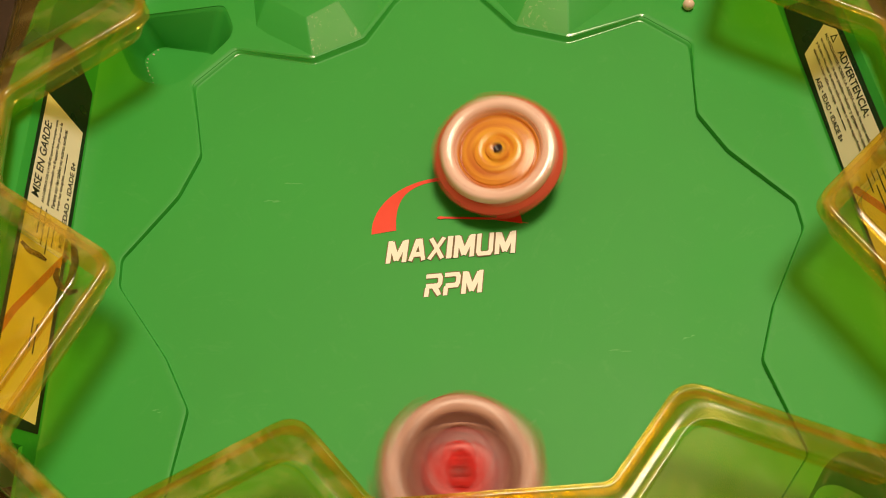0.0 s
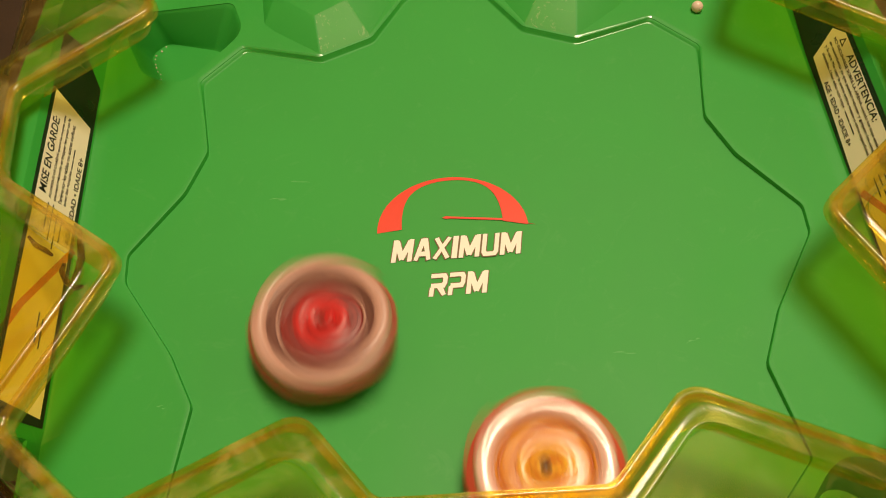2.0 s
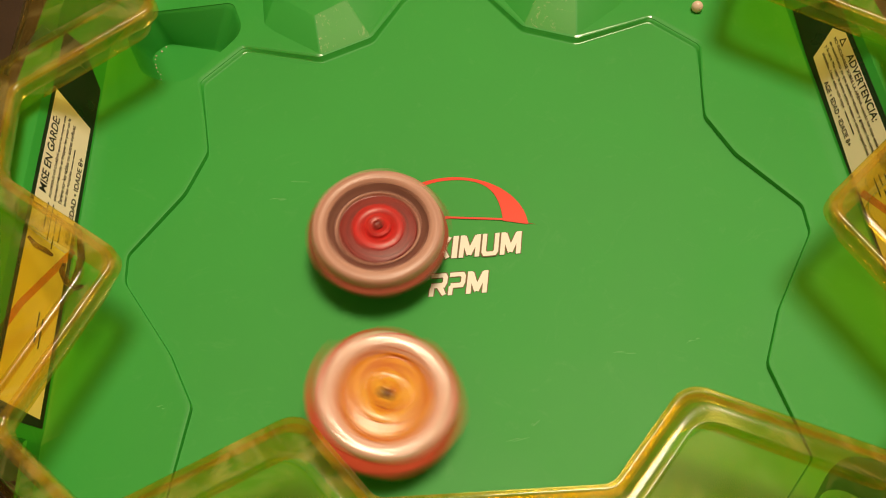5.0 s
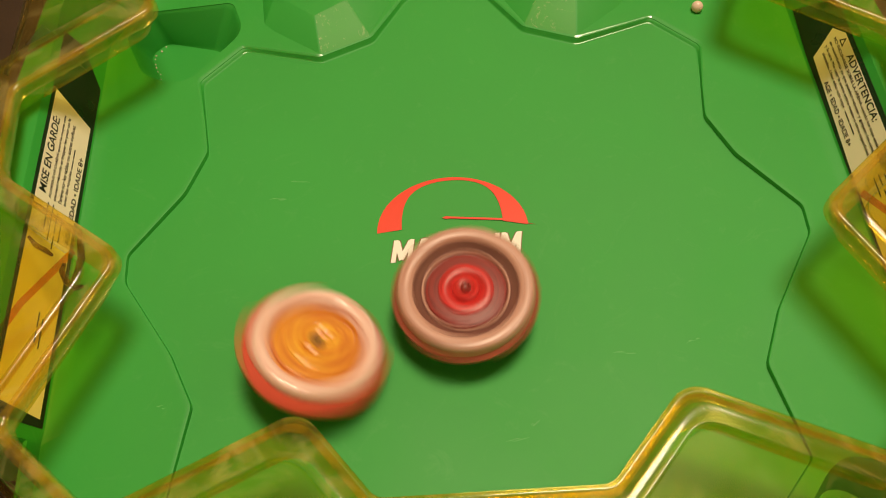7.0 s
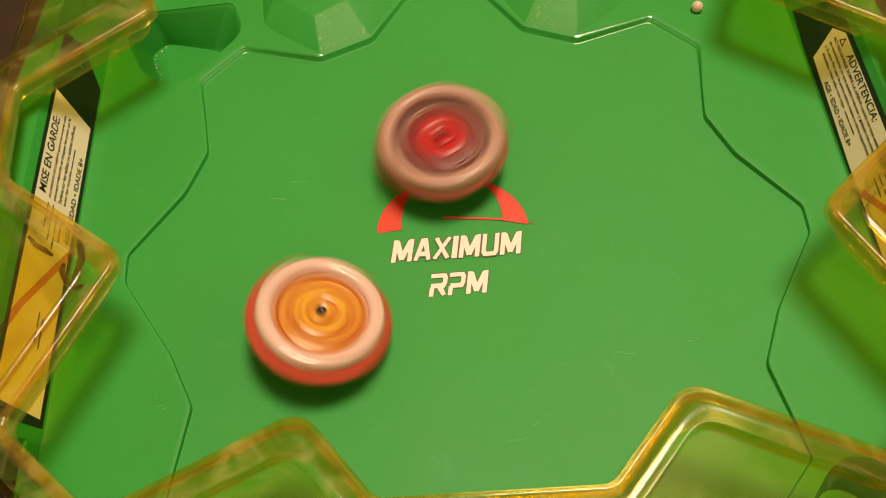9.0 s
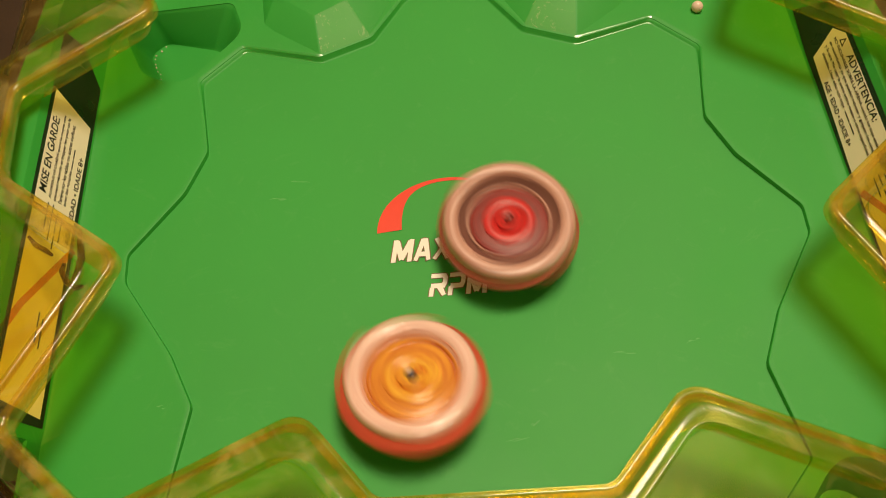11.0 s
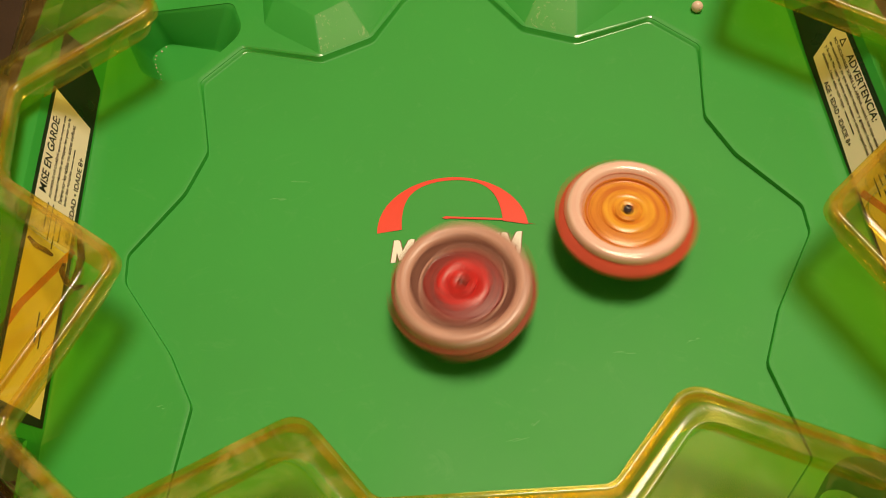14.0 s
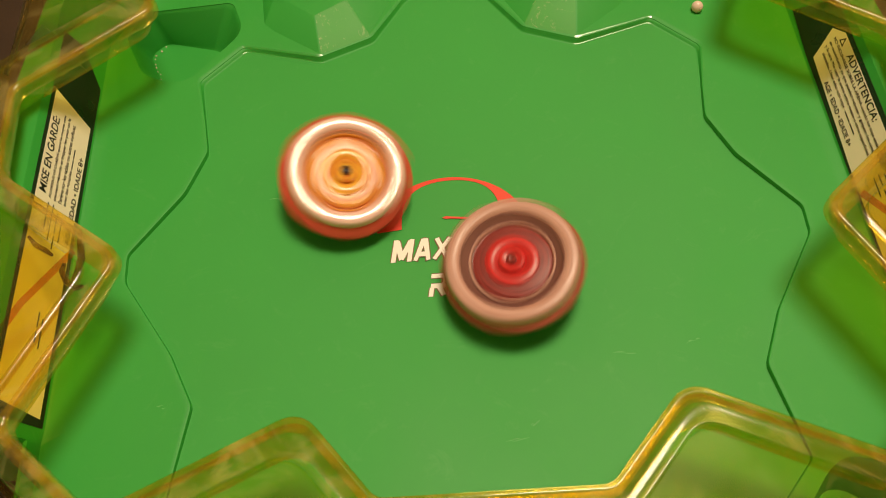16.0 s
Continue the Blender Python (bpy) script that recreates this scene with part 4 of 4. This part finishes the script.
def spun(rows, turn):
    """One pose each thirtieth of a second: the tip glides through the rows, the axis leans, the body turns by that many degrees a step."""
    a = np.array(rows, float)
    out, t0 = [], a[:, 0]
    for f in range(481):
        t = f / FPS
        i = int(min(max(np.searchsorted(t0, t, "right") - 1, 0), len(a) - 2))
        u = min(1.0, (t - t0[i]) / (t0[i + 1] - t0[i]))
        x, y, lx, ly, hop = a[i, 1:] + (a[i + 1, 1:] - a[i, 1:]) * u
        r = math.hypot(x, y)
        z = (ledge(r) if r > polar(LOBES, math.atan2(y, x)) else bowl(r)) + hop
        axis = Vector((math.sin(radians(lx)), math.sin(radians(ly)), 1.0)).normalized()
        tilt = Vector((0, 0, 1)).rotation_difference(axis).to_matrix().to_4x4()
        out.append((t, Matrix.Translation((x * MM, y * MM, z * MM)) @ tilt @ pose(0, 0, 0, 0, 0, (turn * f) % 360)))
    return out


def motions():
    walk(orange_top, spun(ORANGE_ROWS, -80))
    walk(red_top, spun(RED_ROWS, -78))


motions()
